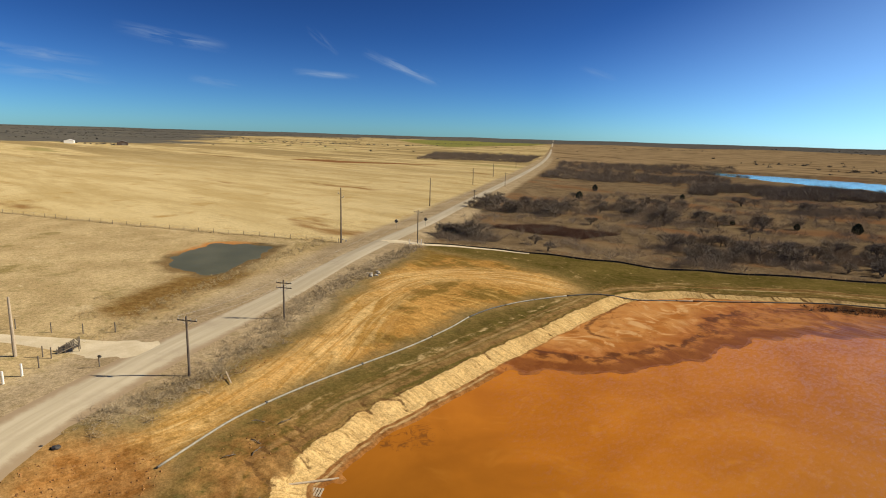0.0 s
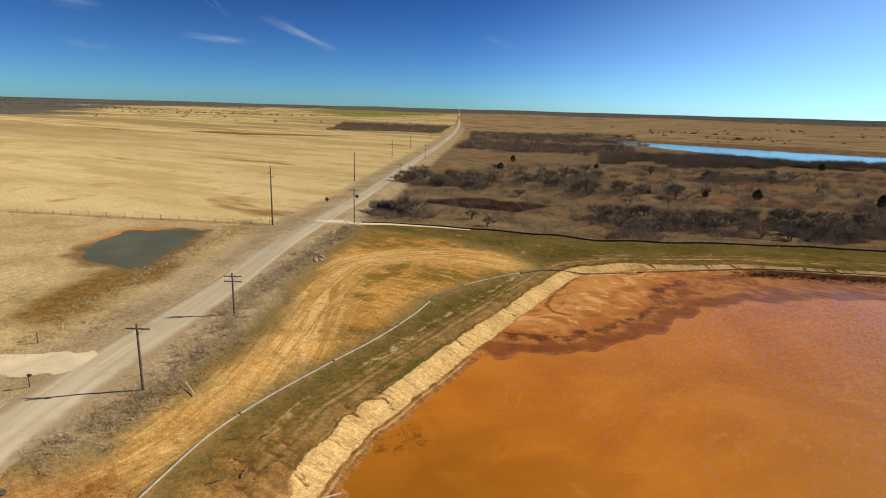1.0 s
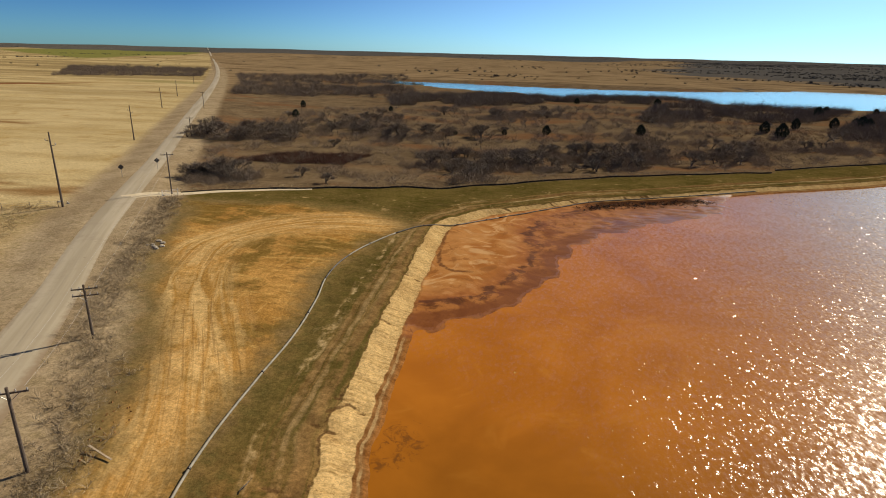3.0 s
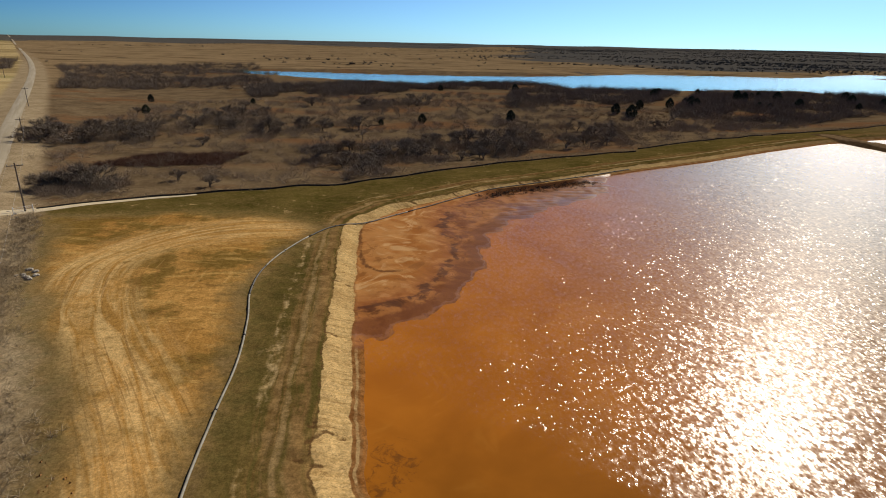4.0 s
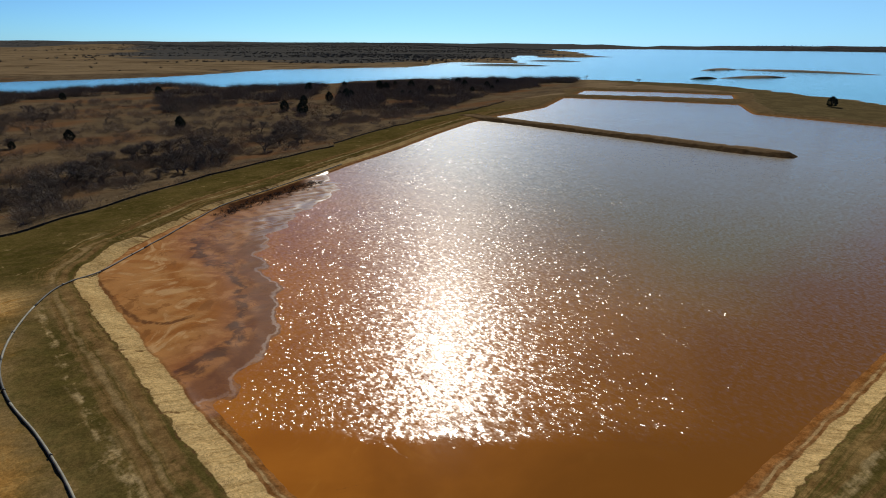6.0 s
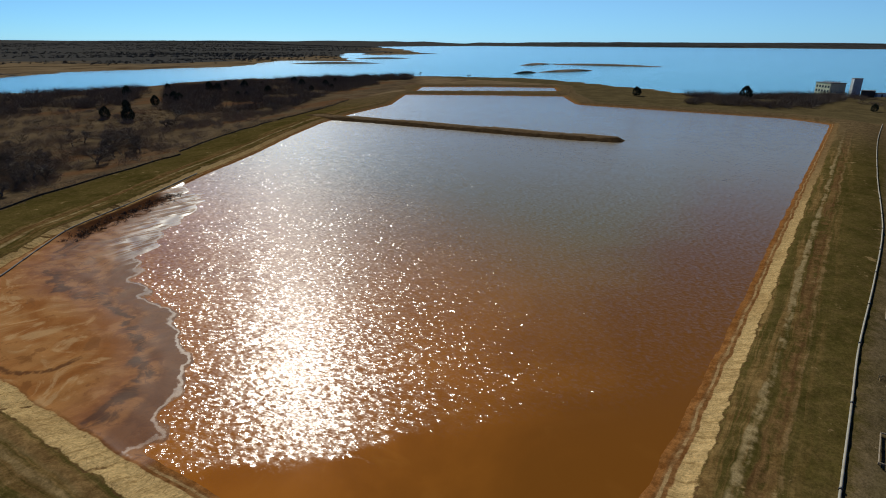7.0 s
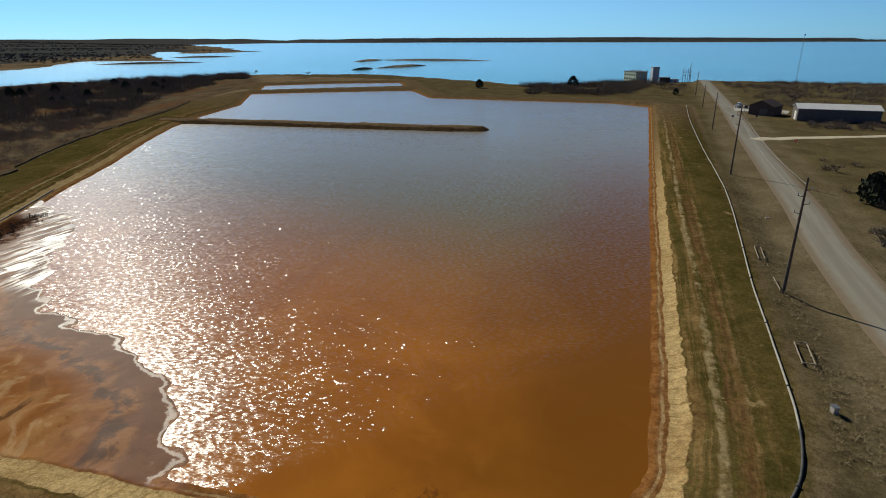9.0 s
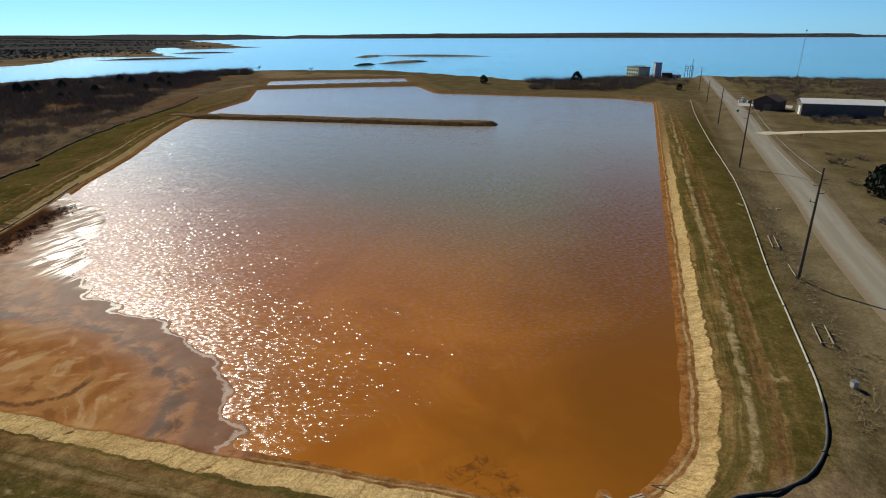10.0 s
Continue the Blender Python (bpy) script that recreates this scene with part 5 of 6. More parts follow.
SCRUB_FAR += [
    ([(-518, 543), (-398, 614), (-520, 840), (-700, 780)], 600),
    ([(-30, 510), (60, 545), (90, 552), (120, 495), (60, 470), (-20, 440)], 180),
    ([(350, 100), (390, 60), (410, 30), (370, 20), (330, 60)], 150),
    ([(340, 440), (412, 420), (452, 395), (440, 380), (340, 420)], 90),
    ([(290, -70), (420, -40), (470, -120), (430, -260), (260, -130)], 420),
    ([(300, 55), (395, 62), (425, 40), (432, 8), (400, 0), (340, 18), (300, 38)], 150),
    ([(330, -12), (420, -18), (425, 0), (340, 8)], 40),
    ([(267, 325), (310, 350), (369, 335), (414, 362), (361, 375), (300, 385)], 260),
    ([(296, 84), (301, 64), (295, 43), (311, 23), (354, 19), (342, 67), (337, 90)], 90),
    ([(232, -60), (300, -45), (430, -45), (470, -120), (430, -260), (260, -150)], 420),
]
rng = np.random.RandomState(7)
spots = np.vstack([scatter(p, n, rng) for p, n, _ in THICKETS] + [scatter(SPARSE, 26, rng), scatter([(290, -60), (410, -40), (440, -120), (300, -120)], 8, rng),
                  np.array([(-77.5, 132.5), (-52, 166), (-27, 176), (0, 180), (32, 193), (-88, 143), (-107, 136), (36, 196), (104.5, -29), (40.5, -17.5), (46, -20), (395, 410), (420, 396), (440, 372), (466, 330)])])
zs = terrain(spots[:, 0], spots[:, 1])[0]
stencils = [tree_thing("bare_tree", "leafless grey-brown mesquite tree standing in rusty prairie grass", "tree", (("trunk", a), ("crown", b)), "bare scrub trees") for a, b in kinds]
for (x, y), z in zip(spots, zs):
    k = rng.randint(len(stencils))
    s = rng.uniform(0.75, 1.25)
    copy_thing(stencils[k], pose(x, y, z, 0, 0, rng.uniform(0, 360)) @ Matrix.Diagonal((s * 1.2, s * 1.2, s * rng.uniform(0.75, 0.95), 1)))
for st in stencils:
    drop(st)


def shrubs(points, size, per, width, rng, low=0.55):
    """Fans of thin blades, one fan a shrub."""
    n = len(points)
    z = terrain(points[:, 0], points[:, 1])[0]
    h = size * rng.uniform(0.6, 1.3, n)
    base = np.repeat(np.stack([points[:, 0], points[:, 1], z], 1), per, 0)
    hh = np.repeat(h, per)
    m = n * per
    az, tilt = rng.uniform(0, 2 * np.pi, m), np.arccos(rng.uniform(low * 0.3, 1, m))
    way = np.stack([np.cos(az) * np.sin(tilt) * 1.15, np.sin(az) * np.sin(tilt) * 1.15, np.cos(tilt)], 1)
    f0, f1 = rng.uniform(0.0, 0.55, m), rng.uniform(0.7, 1.05, m)
    a, b = base + way * (hh * f0)[:, None], base + (way + rng.normal(0, 0.18, (m, 3))) * (hh * f1)[:, None]
    side = np.cross(way, rng.normal(0, 1, (m, 3)))
    side *= (width * hh / np.linalg.norm(side, axis=1))[:, None]
    v = np.stack([a - side, a + side, b], 1).reshape(-1, 3)
    return v, np.arange(3 * m).reshape(-1, 3)


def shrub_heap(name, points, size, per, width, mat, label, category, low=0.55):
    v, f = shrubs(points, size, per, width, rng, low)
    me = bpy.data.meshes.new(name)
    me.vertices.add(len(v))
    me.vertices.foreach_set("co", v.astype(np.float32).ravel())
    me.loops.add(f.size)
    me.loops.foreach_set("vertex_index", f.astype(np.int32).ravel())
    me.polygons.add(len(f))
    me.polygons.foreach_set("loop_start", (np.arange(len(f)) * 3).astype(np.int32))
    me.update(calc_edges=True)
    me.materials.append(mat)
    return tagged(new(name, me), label, category, kind="stuff")


near_brush = np.vstack([scatter(p, int(n * 4.6), rng) for p, _, n in THICKETS] + [scatter(SPARSE, 4600, rng)])
near_brush += rng.normal(0, 3.0, near_brush.shape)
near_brush = near_brush[lumps(near_brush[:, 0], near_brush[:, 1], 34, 77) + 0.5 * lumps(near_brush[:, 0], near_brush[:, 1], 13, 78) > -0.25]
near_brush = near_brush[terrain(near_brush[:, 0], near_brush[:, 1])[1]["scrub"] < -3]
shrub_heap("brush", near_brush, 2.6, 60, 0.0085, brush_mat, "grey leafless brush thickets on the prairie", "brush")
shrub_heap("rust_brush", np.vstack([scatter([(-117, 160), (-84, 163), (-80, 182), (-110, 177)], 1300, rng), scatter([(60, 262), (120, 285), (160, 315), (60, 300)], 160, rng)]), 1.3, 34, 0.02, rust_mat,
           "rust-brown thicket of low leafless shrubs", "brush")
shrub_heap("shed_brush", np.vstack([scatter([(186, -40), (206, -48), (206, -84), (186, -80)], 60, rng), scatter([(60, -22), (120, -26), (118, -60), (70, -60)], 14, rng)]), 2.2, 110, 0.014, belt_mat, "dark round bushes in front of the steel shed", "brush")
far_points = np.vstack([scatter(p, int(n * 3.0), rng) for p, n in SCRUB_FAR])
far_points = far_points[lumps(far_points[:, 0], far_points[:, 1], 48, 79) > -0.35]
south_shore = (far_points[:, 0] > 200) & (far_points[:, 1] < 0)
shrub_heap("shore_scrub", far_points[south_shore], 2.5, 50, 0.012, belt_mat, "low dark scrub between the road and the lakeshore", "brush")
far_points = far_points[~south_shore]
shrub_heap("far_brush", far_points, 4.6, 60, 0.013, belt_mat, "dark belts of leafless trees along the shore", "woods")


def cedar(seed):
    r = random.Random(seed)
    bm = bmesh.new()
    for k in range(420):
        u = r.random() ** 0.8
        a, rad = r.uniform(0, 6.283), math.sin(math.pi * (0.18 + 0.8 * u)) ** 0.8 * 1.45 * r.uniform(0.72, 1.08)
        c = Vector((math.cos(a) * rad, math.sin(a) * rad, 0.15 + u * 2.6))
        q = Euler((r.uniform(0, 6), r.uniform(0, 6), r.uniform(0, 6))).to_matrix()
        s = r.uniform(0.16, 0.34)
        vs = [bm.verts.new(c + q @ Vector(p) * s) for p in ((-1, -0.5, 0), (1, -0.5, 0.2), (0, 1, -0.1))]
        bm.faces.new(vs)
    me = bpy.data.meshes.new("crown")
    bm.to_mesh(me)
    bm.free()
    me.materials.append(cedar_mat)
    bm = bmesh.new()
    rod(bm, (0, 0, -0.2), (0, 0, 2.6), 0.13, 0.05, 6)
    tm = bpy.data.meshes.new("trunk")
    bm.to_mesh(tm)
    bm.free()
    tm.materials.append(bark)
    return tree_thing("cedar", "dark green cedar standing alone in rusty grass", "tree", (("trunk", tm), ("crown", me)), "cedars")


cedars = [cedar(k) for k in range(3)]
CEDARS = [(-164, 332, 1.2), (-147, 280, 1.3), (-22, 258, 1.35), (19, 265, 1.5), (82, 299, 1.7), (83, 281, 2.0), (104, 320, 1.6), (59, 443, 1.9), (2, 437, 1.5), (-110, 330, 1.0), (-40, 250, 0.8), (71, 26 - 52, 2.2),
          (74, -28, 1.7), (330, 122, 2.0), (345, 60, 2.6), (318, -4, 1.3), (-60, 240, 0.7)]
more = scatter([(120, 330), (230, 315), (320, 340), (300, 420), (170, 440), (110, 400)], 24, rng)
CEDARS += [(x, y, rng.uniform(1.1, 2.1)) for x, y in more]
for k, (x, y, s) in enumerate(CEDARS):
    copy_thing(cedars[k % 3], pose(x, y, height(x, y), 0, 0, rng.uniform(0, 360)) @ Matrix.Diagonal((s * 0.9, s * 0.9, s * rng.uniform(0.95, 1.2), 1)))
for st in cedars:
    drop(st)

# far woods: belts to the horizon and single far trees
def belts_in(poly, n, length, gap):
    """Rows of trees that run roughly across the line of sight from the basin."""
    out = []
    for x, y in scatter(poly, n, rng):
        a = math.atan2(y, x) + math.pi / 2 + rng.normal(0, 0.12)
        m = int(length * rng.uniform(0.4, 1.6) / gap)
        t = (np.arange(m) - m / 2) * gap + rng.normal(0, gap * 0.5, m)
        out.append(np.stack([x + t * math.cos(a) + rng.normal(0, 22, m), y + t * math.sin(a) + rng.normal(0, 22, m)], 1))
    return np.vstack(out)


belts = [belts_in([(420, 830), (1250, 1040), (2450, 2200), (2300, 3600), (700, 3000), (250, 1500)], 90, 420, 6)]
belts.append(belts_in([(-150, 740), (300, 800), (250, 1500), (-400, 1300)], 4, 50, 4))
belts.append(scatter([(-150, 730), (300, 800), (250, 1500), (-400, 1300)], 30, rng))
belts.append(belts_in([(380, 790), (560, 800), (760, 900), (1000, 1050), (600, 1000), (420, 900)], 10, 120, 8))
belts.append(belts_in([(-1300, 240), (-1200, 540), (-2300, 1250), (-4000, 2000), (-4300, 300), (-2500, -200)], 60, 420, 12))
belts.append(belts_in([(-1250, 560), (-900, 1300), (-2200, 3000), (-3600, 2400)], 14, 340, 9))
belts.append(belts_in([(-260, 1000), (-700, 1500), (-1600, 3600), (300, 3800), (200, 1600)], 14, 340, 9))
belts.append(belts_in([(3600, -1500), (3600, 1900), (4300, 2000), (4300, -1500)], 110, 700, 9))
belts.append(scatter([(-1100, 420), (-250, 900), (-700, 1500), (-1600, 1100)], 45, rng))
belts.append(scatter([(790, 430), (870, 418), (880, 420), (885, 260), (865, 260), (860, 400), (790, 415)], 60, rng))
belts.append(scatter([(-1190, 300), (-1000, 360), (-1040, 400), (-1230, 330)], 16, rng))
pts = np.vstack(belts)
fl = terrain(pts[:, 0], pts[:, 1])[1]
pts = pts[((fl["lake"] > 8) | ((pts[:, 0] > 780) & (pts[:, 0] < 890) & (pts[:, 1] > 255) & (pts[:, 1] < 432))) & (fl["road"] > 14) & (np.hypot(pts[:, 0] + 40, pts[:, 1] - 10) < 4650)]
shrub_heap("far_woods", pts, 3.6, 24, 0.09, wood_far, "dark leafless woods towards the horizon", "woods", 0.3)

# black driftwood and trash below the north bank
line = spline([(-17, 126), (-9, 130), (0, 134), (8, 138), (14, 141.5)], 0.4)
k = rng.randint(len(line), size=260)
drift = line[k] + rng.normal(0, 0.8, (260, 2)) + np.array([0.7, -1.3]) * rng.uniform(0, 2.2, (260, 1))
shrub_heap("driftwood", drift, 0.55, 14, 0.06, drift_mat, "black driftwood and wet trash stranded below the bank", "debris", 0.05)

# dry weeds on the verge and along fences
line = spline([(-59, 17), (-61.5, 28), (-67, 38), (-75, 50), (-82, 63), (-89, 77), (-97, 95), (-103, 107)], 0.5)
k = rng.randint(len(line), size=1900)
w1 = line[k] + rng.normal(0, 1.35, (1900, 2))
line = spline([(-234, 44), (-185, 63), (-148.8, 80), (-119, 95)], 0.5)
k = rng.randint(len(line), size=700)
w2 = line[k] + rng.normal(0, 0.35, (700, 2))
w3 = np.vstack([scatter([(-28, 1), (-8, -1), (-4, 5), (-24, 8)], 420, rng), scatter([(-8, 3), (50, -1), (90, -4), (90, -1), (50, 3), (-6, 7)], 420, rng)])
line = spline([(-78, 24), (-86, 34), (-96, 50), (-108, 72), (-120, 93)], 0.5)
k = rng.randint(len(line), size=900)
w4 = line[k] + rng.normal(0, 1.6, (900, 2)) + np.array([-6, 2])
line = spline([p for run in SILT for p in run], 0.5)
k = rng.randint(len(line), size=1200)
w5 = line[k] + rng.normal(0, 1.5, (1200, 2)) + np.array([-1.2, 2.2])
tufts = np.array([(-104.1, 33.3), (-95.5, 28.0), (-88.3, 39.8), (-83.8, 34.3), (-86.5, 37.2)])
w5 = np.vstack([w5, np.repeat(tufts, 26, 0) + rng.normal(0, 0.9, (130, 2))])
shrub_heap("verge_weeds", w1, 0.8, 20, 0.018, verge_mat, "grey-brown tangled dead weeds along the road verge", "weeds", 0.3)
shrub_heap("dry_weeds", np.vstack([w2, w3, w4, w5]), 0.52, 16, 0.03, weed_mat, "straw-coloured dry weeds and brambles along the verge", "weeds", 0.3)


# ---- buildings ----
def gable_house(name, label, x, y, turn, w, l, eave, ridge, wall_mat, roof_mat, category="building", door=True, lift=0.0):
    """w across the gable along local x, l along local y away from the gable front."""
    top = thing(name, label, category, x, y, height(x, y) + lift, turn)
    bm = bmesh.new()
    prof = [(-w / 2, -0.3), (w / 2, -0.3), (w / 2, eave), (0, ridge), (-w / 2, eave)]
    f = [bm.verts.new((px, 0, pz)) for px, pz in prof]
    b = [bm.verts.new((px, l, pz)) for px, pz in prof]
    bm.faces.new(f)
    bm.faces.new(b[::-1])
    for i in range(5):
        bm.faces.new((f[i], f[(i + 1) % 5], b[(i + 1) % 5], b[i]))
    part("wall", bm, wall_mat, top)
    for s in (-1, 1):
        bm = bmesh.new()
        over, t = 0.4, 0.18
        slope = (ridge - eave) / (w / 2)
        pts = [(0, ridge + 0.04), (s * (w / 2 + over), eave - over * slope + 0.04), (s * (w / 2 + over), eave - over * slope + t), (0, ridge + t)]
        a = [bm.verts.new((px, -over, pz)) for px, pz in pts]
        c = [bm.verts.new((px, l + over, pz)) for px, pz in pts]
        bm.faces.new(a)
        bm.faces.new(c[::-1])
        for i in range(4):
            bm.faces.new((a[i], a[(i + 1) % 4], c[(i + 1) % 4], c[i]))
        part("roof_slope", bm, roof_mat, top)
    if door:
        bm = bmesh.new()
        box(bm, (w * 0.12, -0.05, eave * 0.36), (w * 0.34, 0.12, eave * 0.72))
        part("door", bm, steel_wall if wall_mat is brown_wall else white_paint, top, "wide roller door")
    return top


gable_house("barn", "dark brown barn with a low gable beside parked vehicles", 227, -33.5, -124, 10.5, 10, 4.2, 6.6, brown_wall, brown_wall)
gable_house("metal_shed", "long grey steel shed with a bright white metal roof", 217, -45, 176, 12, 30, 5.0, 6.6, steel_wall, white_roof)
gable_house("farm_shed", "long pale farm shed far out on the pasture", -1105, 320, 70, 14, 26, 4.5, 6.5, white_paint, white_roof)
gable_house("farm_shed", "long dark open farm shed far out on the pasture", -1020, 372, 70, 16, 42, 4.5, 7.0, brown_wall, steel_wall)

plant = thing("treatment_plant", "beige block of a waterworks with rows of windows at the lakeshore", "building", 447, 18, height(447, 18), 35)
bm = bmesh.new()
box(bm, (0, 0, 4.9), (16, 11, 10.4))
part("wall", bm, tan_wall, plant)
bm = bmesh.new()
box(bm, (0, 0, 10.3), (16.5, 11.5, 0.5))
part("roof", bm, steel_wall, plant)
for r in range(3):
    for k in range(5):
        bm = bmesh.new()
        box(bm, (-6.2 + k * 3.1, 5.53, 2.0 + r * 2.9), (1.6, 0.12, 1.5))
        part("window", bm, glass_dark, plant)
for k in range(6):
    bm = bmesh.new()
    rod(bm, (-4 + 1.6 * k, -3 + k, 10.5), (-4 + 1.6 * k, -3 + k, 11.7), 0.35, n=8)
    part("roof_vent", bm, grey_metal, plant)

tower = thing("intake_tower", "plain grey tower slab at the lakeshore", "building", 449, 3, height(449, 3), 20)
bm = bmesh.new()
box(bm, (0, 0, 6.0), (4.6, 5.4, 12.6))
part("wall", bm, grey_wall, tower)
bm = bmesh.new()
box(bm, (0, 0, 12.4), (5.0, 5.8, 0.3))
part("roof_cap", bm, steel_wall, tower)
for k, (x, y, w, d, h, mat, lab) in enumerate(((452, -5, 7, 8, 4.2, brown_wall, "low dark pump house at the lakeshore"), (450, -12, 5, 6, 2.6, white_paint, "small pale pump house at the lakeshore"), (458, 14, 9, 7, 3.2, white_paint, "small pale annexe at the lakeshore"))):
    hut = thing("pump_house", lab, "building", x, y, height(x, y), 25 * k)
    bm = bmesh.new()
    box(bm, (0, 0, h / 2 - 0.2), (w, d, h + 0.4))
    part("wall", bm, mat, hut)
    bm = bmesh.new()
    box(bm, (0, 0, h + 0.1), (w + 0.5, d + 0.5, 0.22))
    part("roof", bm, steel_wall, hut)
    bm = bmesh.new()
    box(bm, (-w / 2 - 0.03, 0, 1.0), (0.1, 1.1, 2.0))
    part("door", bm, dark_metal, hut)

sub = thing("substation_gantry", "dark steel substation gantry with crossbeams by the lakeshore", "gantry", 455, -22, height(455, -22), 15)
for sx in (-3, 3):
    for sy in (-2, 2):
        bm = bmesh.new()
        rod(bm, (sx, sy, -0.3), (sx, sy, 10.5 if sx > 0 else 9), 0.2, 0.14, 6)
        part("post", bm, dark_metal, sub)
for zz in (5.5, 7.5, 9):
    for sy in (-2, 2):
        bm = bmesh.new()
        box(bm, (0, sy, zz), (8.5, 0.25, 0.35))
        part("crossbeam", bm, dark_metal, sub)

mast = thing("radio_mast", "tall thin lattice radio mast with a beacon on top", "mast", 440, -98, height(440, -98))
for k in range(3):
    a = 2.094 * k
    bm = bmesh.new()
    rod(bm, (0.45 * math.cos(a), 0.45 * math.sin(a), -0.3), (0.25 * math.cos(a), 0.25 * math.sin(a), 34), 0.05, 0.04, 5)
    part("leg", bm, grey_metal, mast)
for k in range(17):
    bm = bmesh.new()
    a, b = 2.094 * (k % 3), 2.094 * ((k + 1) % 3)
    rod(bm, (0.4 * math.cos(a), 0.4 * math.sin(a), k * 2), (0.4 * math.cos(b), 0.4 * math.sin(b), k * 2 + 2), 0.03, n=4)
    part("lattice_bar", bm, grey_metal, mast)
bm = bmesh.new()
bmesh.ops.create_icosphere(bm, subdivisions=2, radius=0.55, matrix=Matrix.Translation((0, 0, 34.4)))
part("beacon", bm, dark_metal, mast)

# concrete apron by the barn
bm = bmesh.new()
cs = [(238, -24.5), (266, -29), (268, -34), (256, -36), (246, -50), (236, -47)]
vs = [bm.verts.new((x, y, height(x, y) + 0.12)) for x, y in cs]
lo = [bm.verts.new((x, y, height(x, y) - 0.3)) for x, y in cs]
bm.faces.new(vs)
for i in range(len(cs)):
    bm.faces.new((vs[i], lo[i], lo[(i + 1) % len(cs)], vs[(i + 1) % len(cs)]))
bmesh.ops.recalc_face_normals(bm, faces=bm.faces)
me = bpy.data.meshes.new("pavement_apron")
bm.to_mesh(me)
bm.free()
me.materials.append(concrete)
tagged(new("pavement_apron", me), "pale concrete apron in front of the barn", "pavement", kind="structure")


def vehicle(x, y, turn, paint, label, pickup=False):
    top = thing("car", label, "car", x, y, height(x, y) + 0.12, turn, "vehicles by the barn")
    bm = bmesh.new()
    box(bm, (0, 0, 0.68), (1.8, 4.7, 0.62), bevel=0.14)
    body = part("body", bm, paint, top)
    bm = bmesh.new()
    box(bm, (0, -0.1 if not pickup else 0.45, 1.26), (1.6, 2.4 if not pickup else 1.7, 0.62), taper=0.8, bevel=0.08)
    part("cabin", bm, paint, body)
    bm = bmesh.new()
    box(bm, (0, -0.1 if not pickup else 0.45, 1.28), (1.62, 2.2 if not pickup else 1.5, 0.36), taper=0.88)
    part("side_glass", bm, glass_dark, body)
    for sx in (-0.85, 0.85):
        for sy in (-1.45, 1.45):
            bm = bmesh.new()
            rod(bm, (sx - 0.12, sy, 0.34), (sx + 0.12, sy, 0.34), 0.35, n=12)
            w = part("wheel", bm, tyre_mat, top)
            bm = bmesh.new()
            rod(bm, (sx - 0.13, sy, 0.34), (sx + 0.13, sy, 0.34), 0.19, n=10)
            part("rim", bm, grey_metal, w)
    for s in (-0.6, 0.6):
        bm = bmesh.new()
        box(bm, (s, 2.33, 0.78), (0.35, 0.08, 0.16))
        part("headlight", bm, ceramic, body)


vehicle(253, -28.5, 70, white_paint, "white pickup truck parked by the barn", True)
vehicle(258.5, -29.5, 66, grey_metal, "grey car parked by the barn")
vehicle(252, -32, 75, dark_metal, "dark car parked by the barn")
vehicle(263.5, -30.5, 60, white_paint, "white car parked by the barn")


# ---- roadside things ----
def sign(x, y, turn):
    top = thing("road_sign", "diamond road sign seen from its dark back on a post", "road sign", x, y, height(x, y), turn, "diamond road signs")
    bm = bmesh.new()
    rod(bm, (0, 0.05, -0.3), (0, 0.05, 2.9), 0.045, n=6)
    part("post", bm, grey_metal, top)
    bm = bmesh.new()
    box(bm, (0, 0, 2.4), (0.95, 0.03, 0.95))
    bmesh.ops.rotate(bm, verts=bm.verts, cent=(0, 0, 2.4), matrix=Matrix.Rotation(radians(45), 3, "Y"))
    part("plate", bm, sign_back, top)


sign(-126.5, 123.5, 30)
sign(-125, 135.3, 30)
sign(198, -17.5, 95)
sign(203, -27.5, 95)


def post(x, y, h, r, mat, label, name="fence_post", lean=0.0):
    bm = bmesh.new()
    rod(bm, (0, 0, -0.3), (lean, 0, h), r, r * 0.9, 8)
    bmesh.ops.recalc_face_normals(bm, faces=bm.faces)
    me = bpy.data.meshes.new(name)
    bm.to_mesh(me)
    bm.free()
    me.materials.append(mat)
    ob = new(name, me)
    ob.matrix_basis = pose(x, y, height(x, y))
    return tagged(ob, label, "post", "posts by the driveway")


for x, y in ((-75.9, 13.3), (-76.9, 15.3)):
    post(x, y, 1.5, 0.13, white_paint, "white painted post on worn grass")
for x, y in ((-87.6, 24.9), (-85.2, 28.2), (-78.3, 17.3), (-80.6, 19.2), (-81.8, 18.6), (-91, 22), (-96, 19)):
    post(x, y, 1.5, 0.08, old_wood, "weathered grey wooden fence post", lean=0.06)

mail = thing("mailbox", "dark mailbox on a short wooden post by the road", "mailbox", -72.9, 22.1, height(-72.9, 22.1), 30)
bm = bmesh.new()
box(bm, (0, 0, 0.45), (0.1, 0.1, 1.5))
part("post", bm, old_wood, mail)
bm = bmesh.new()
box(bm, (0.1, 0, 1.3), (0.5, 0.24, 0.26), bevel=0.07)
part("box", bm, dark_metal, mail)

chute = thing("loading_chute", "weathered wooden cattle loading chute with slatted sides", "cattle chute", -81.6, 21.4, height(-81.6, 21.4), -25)
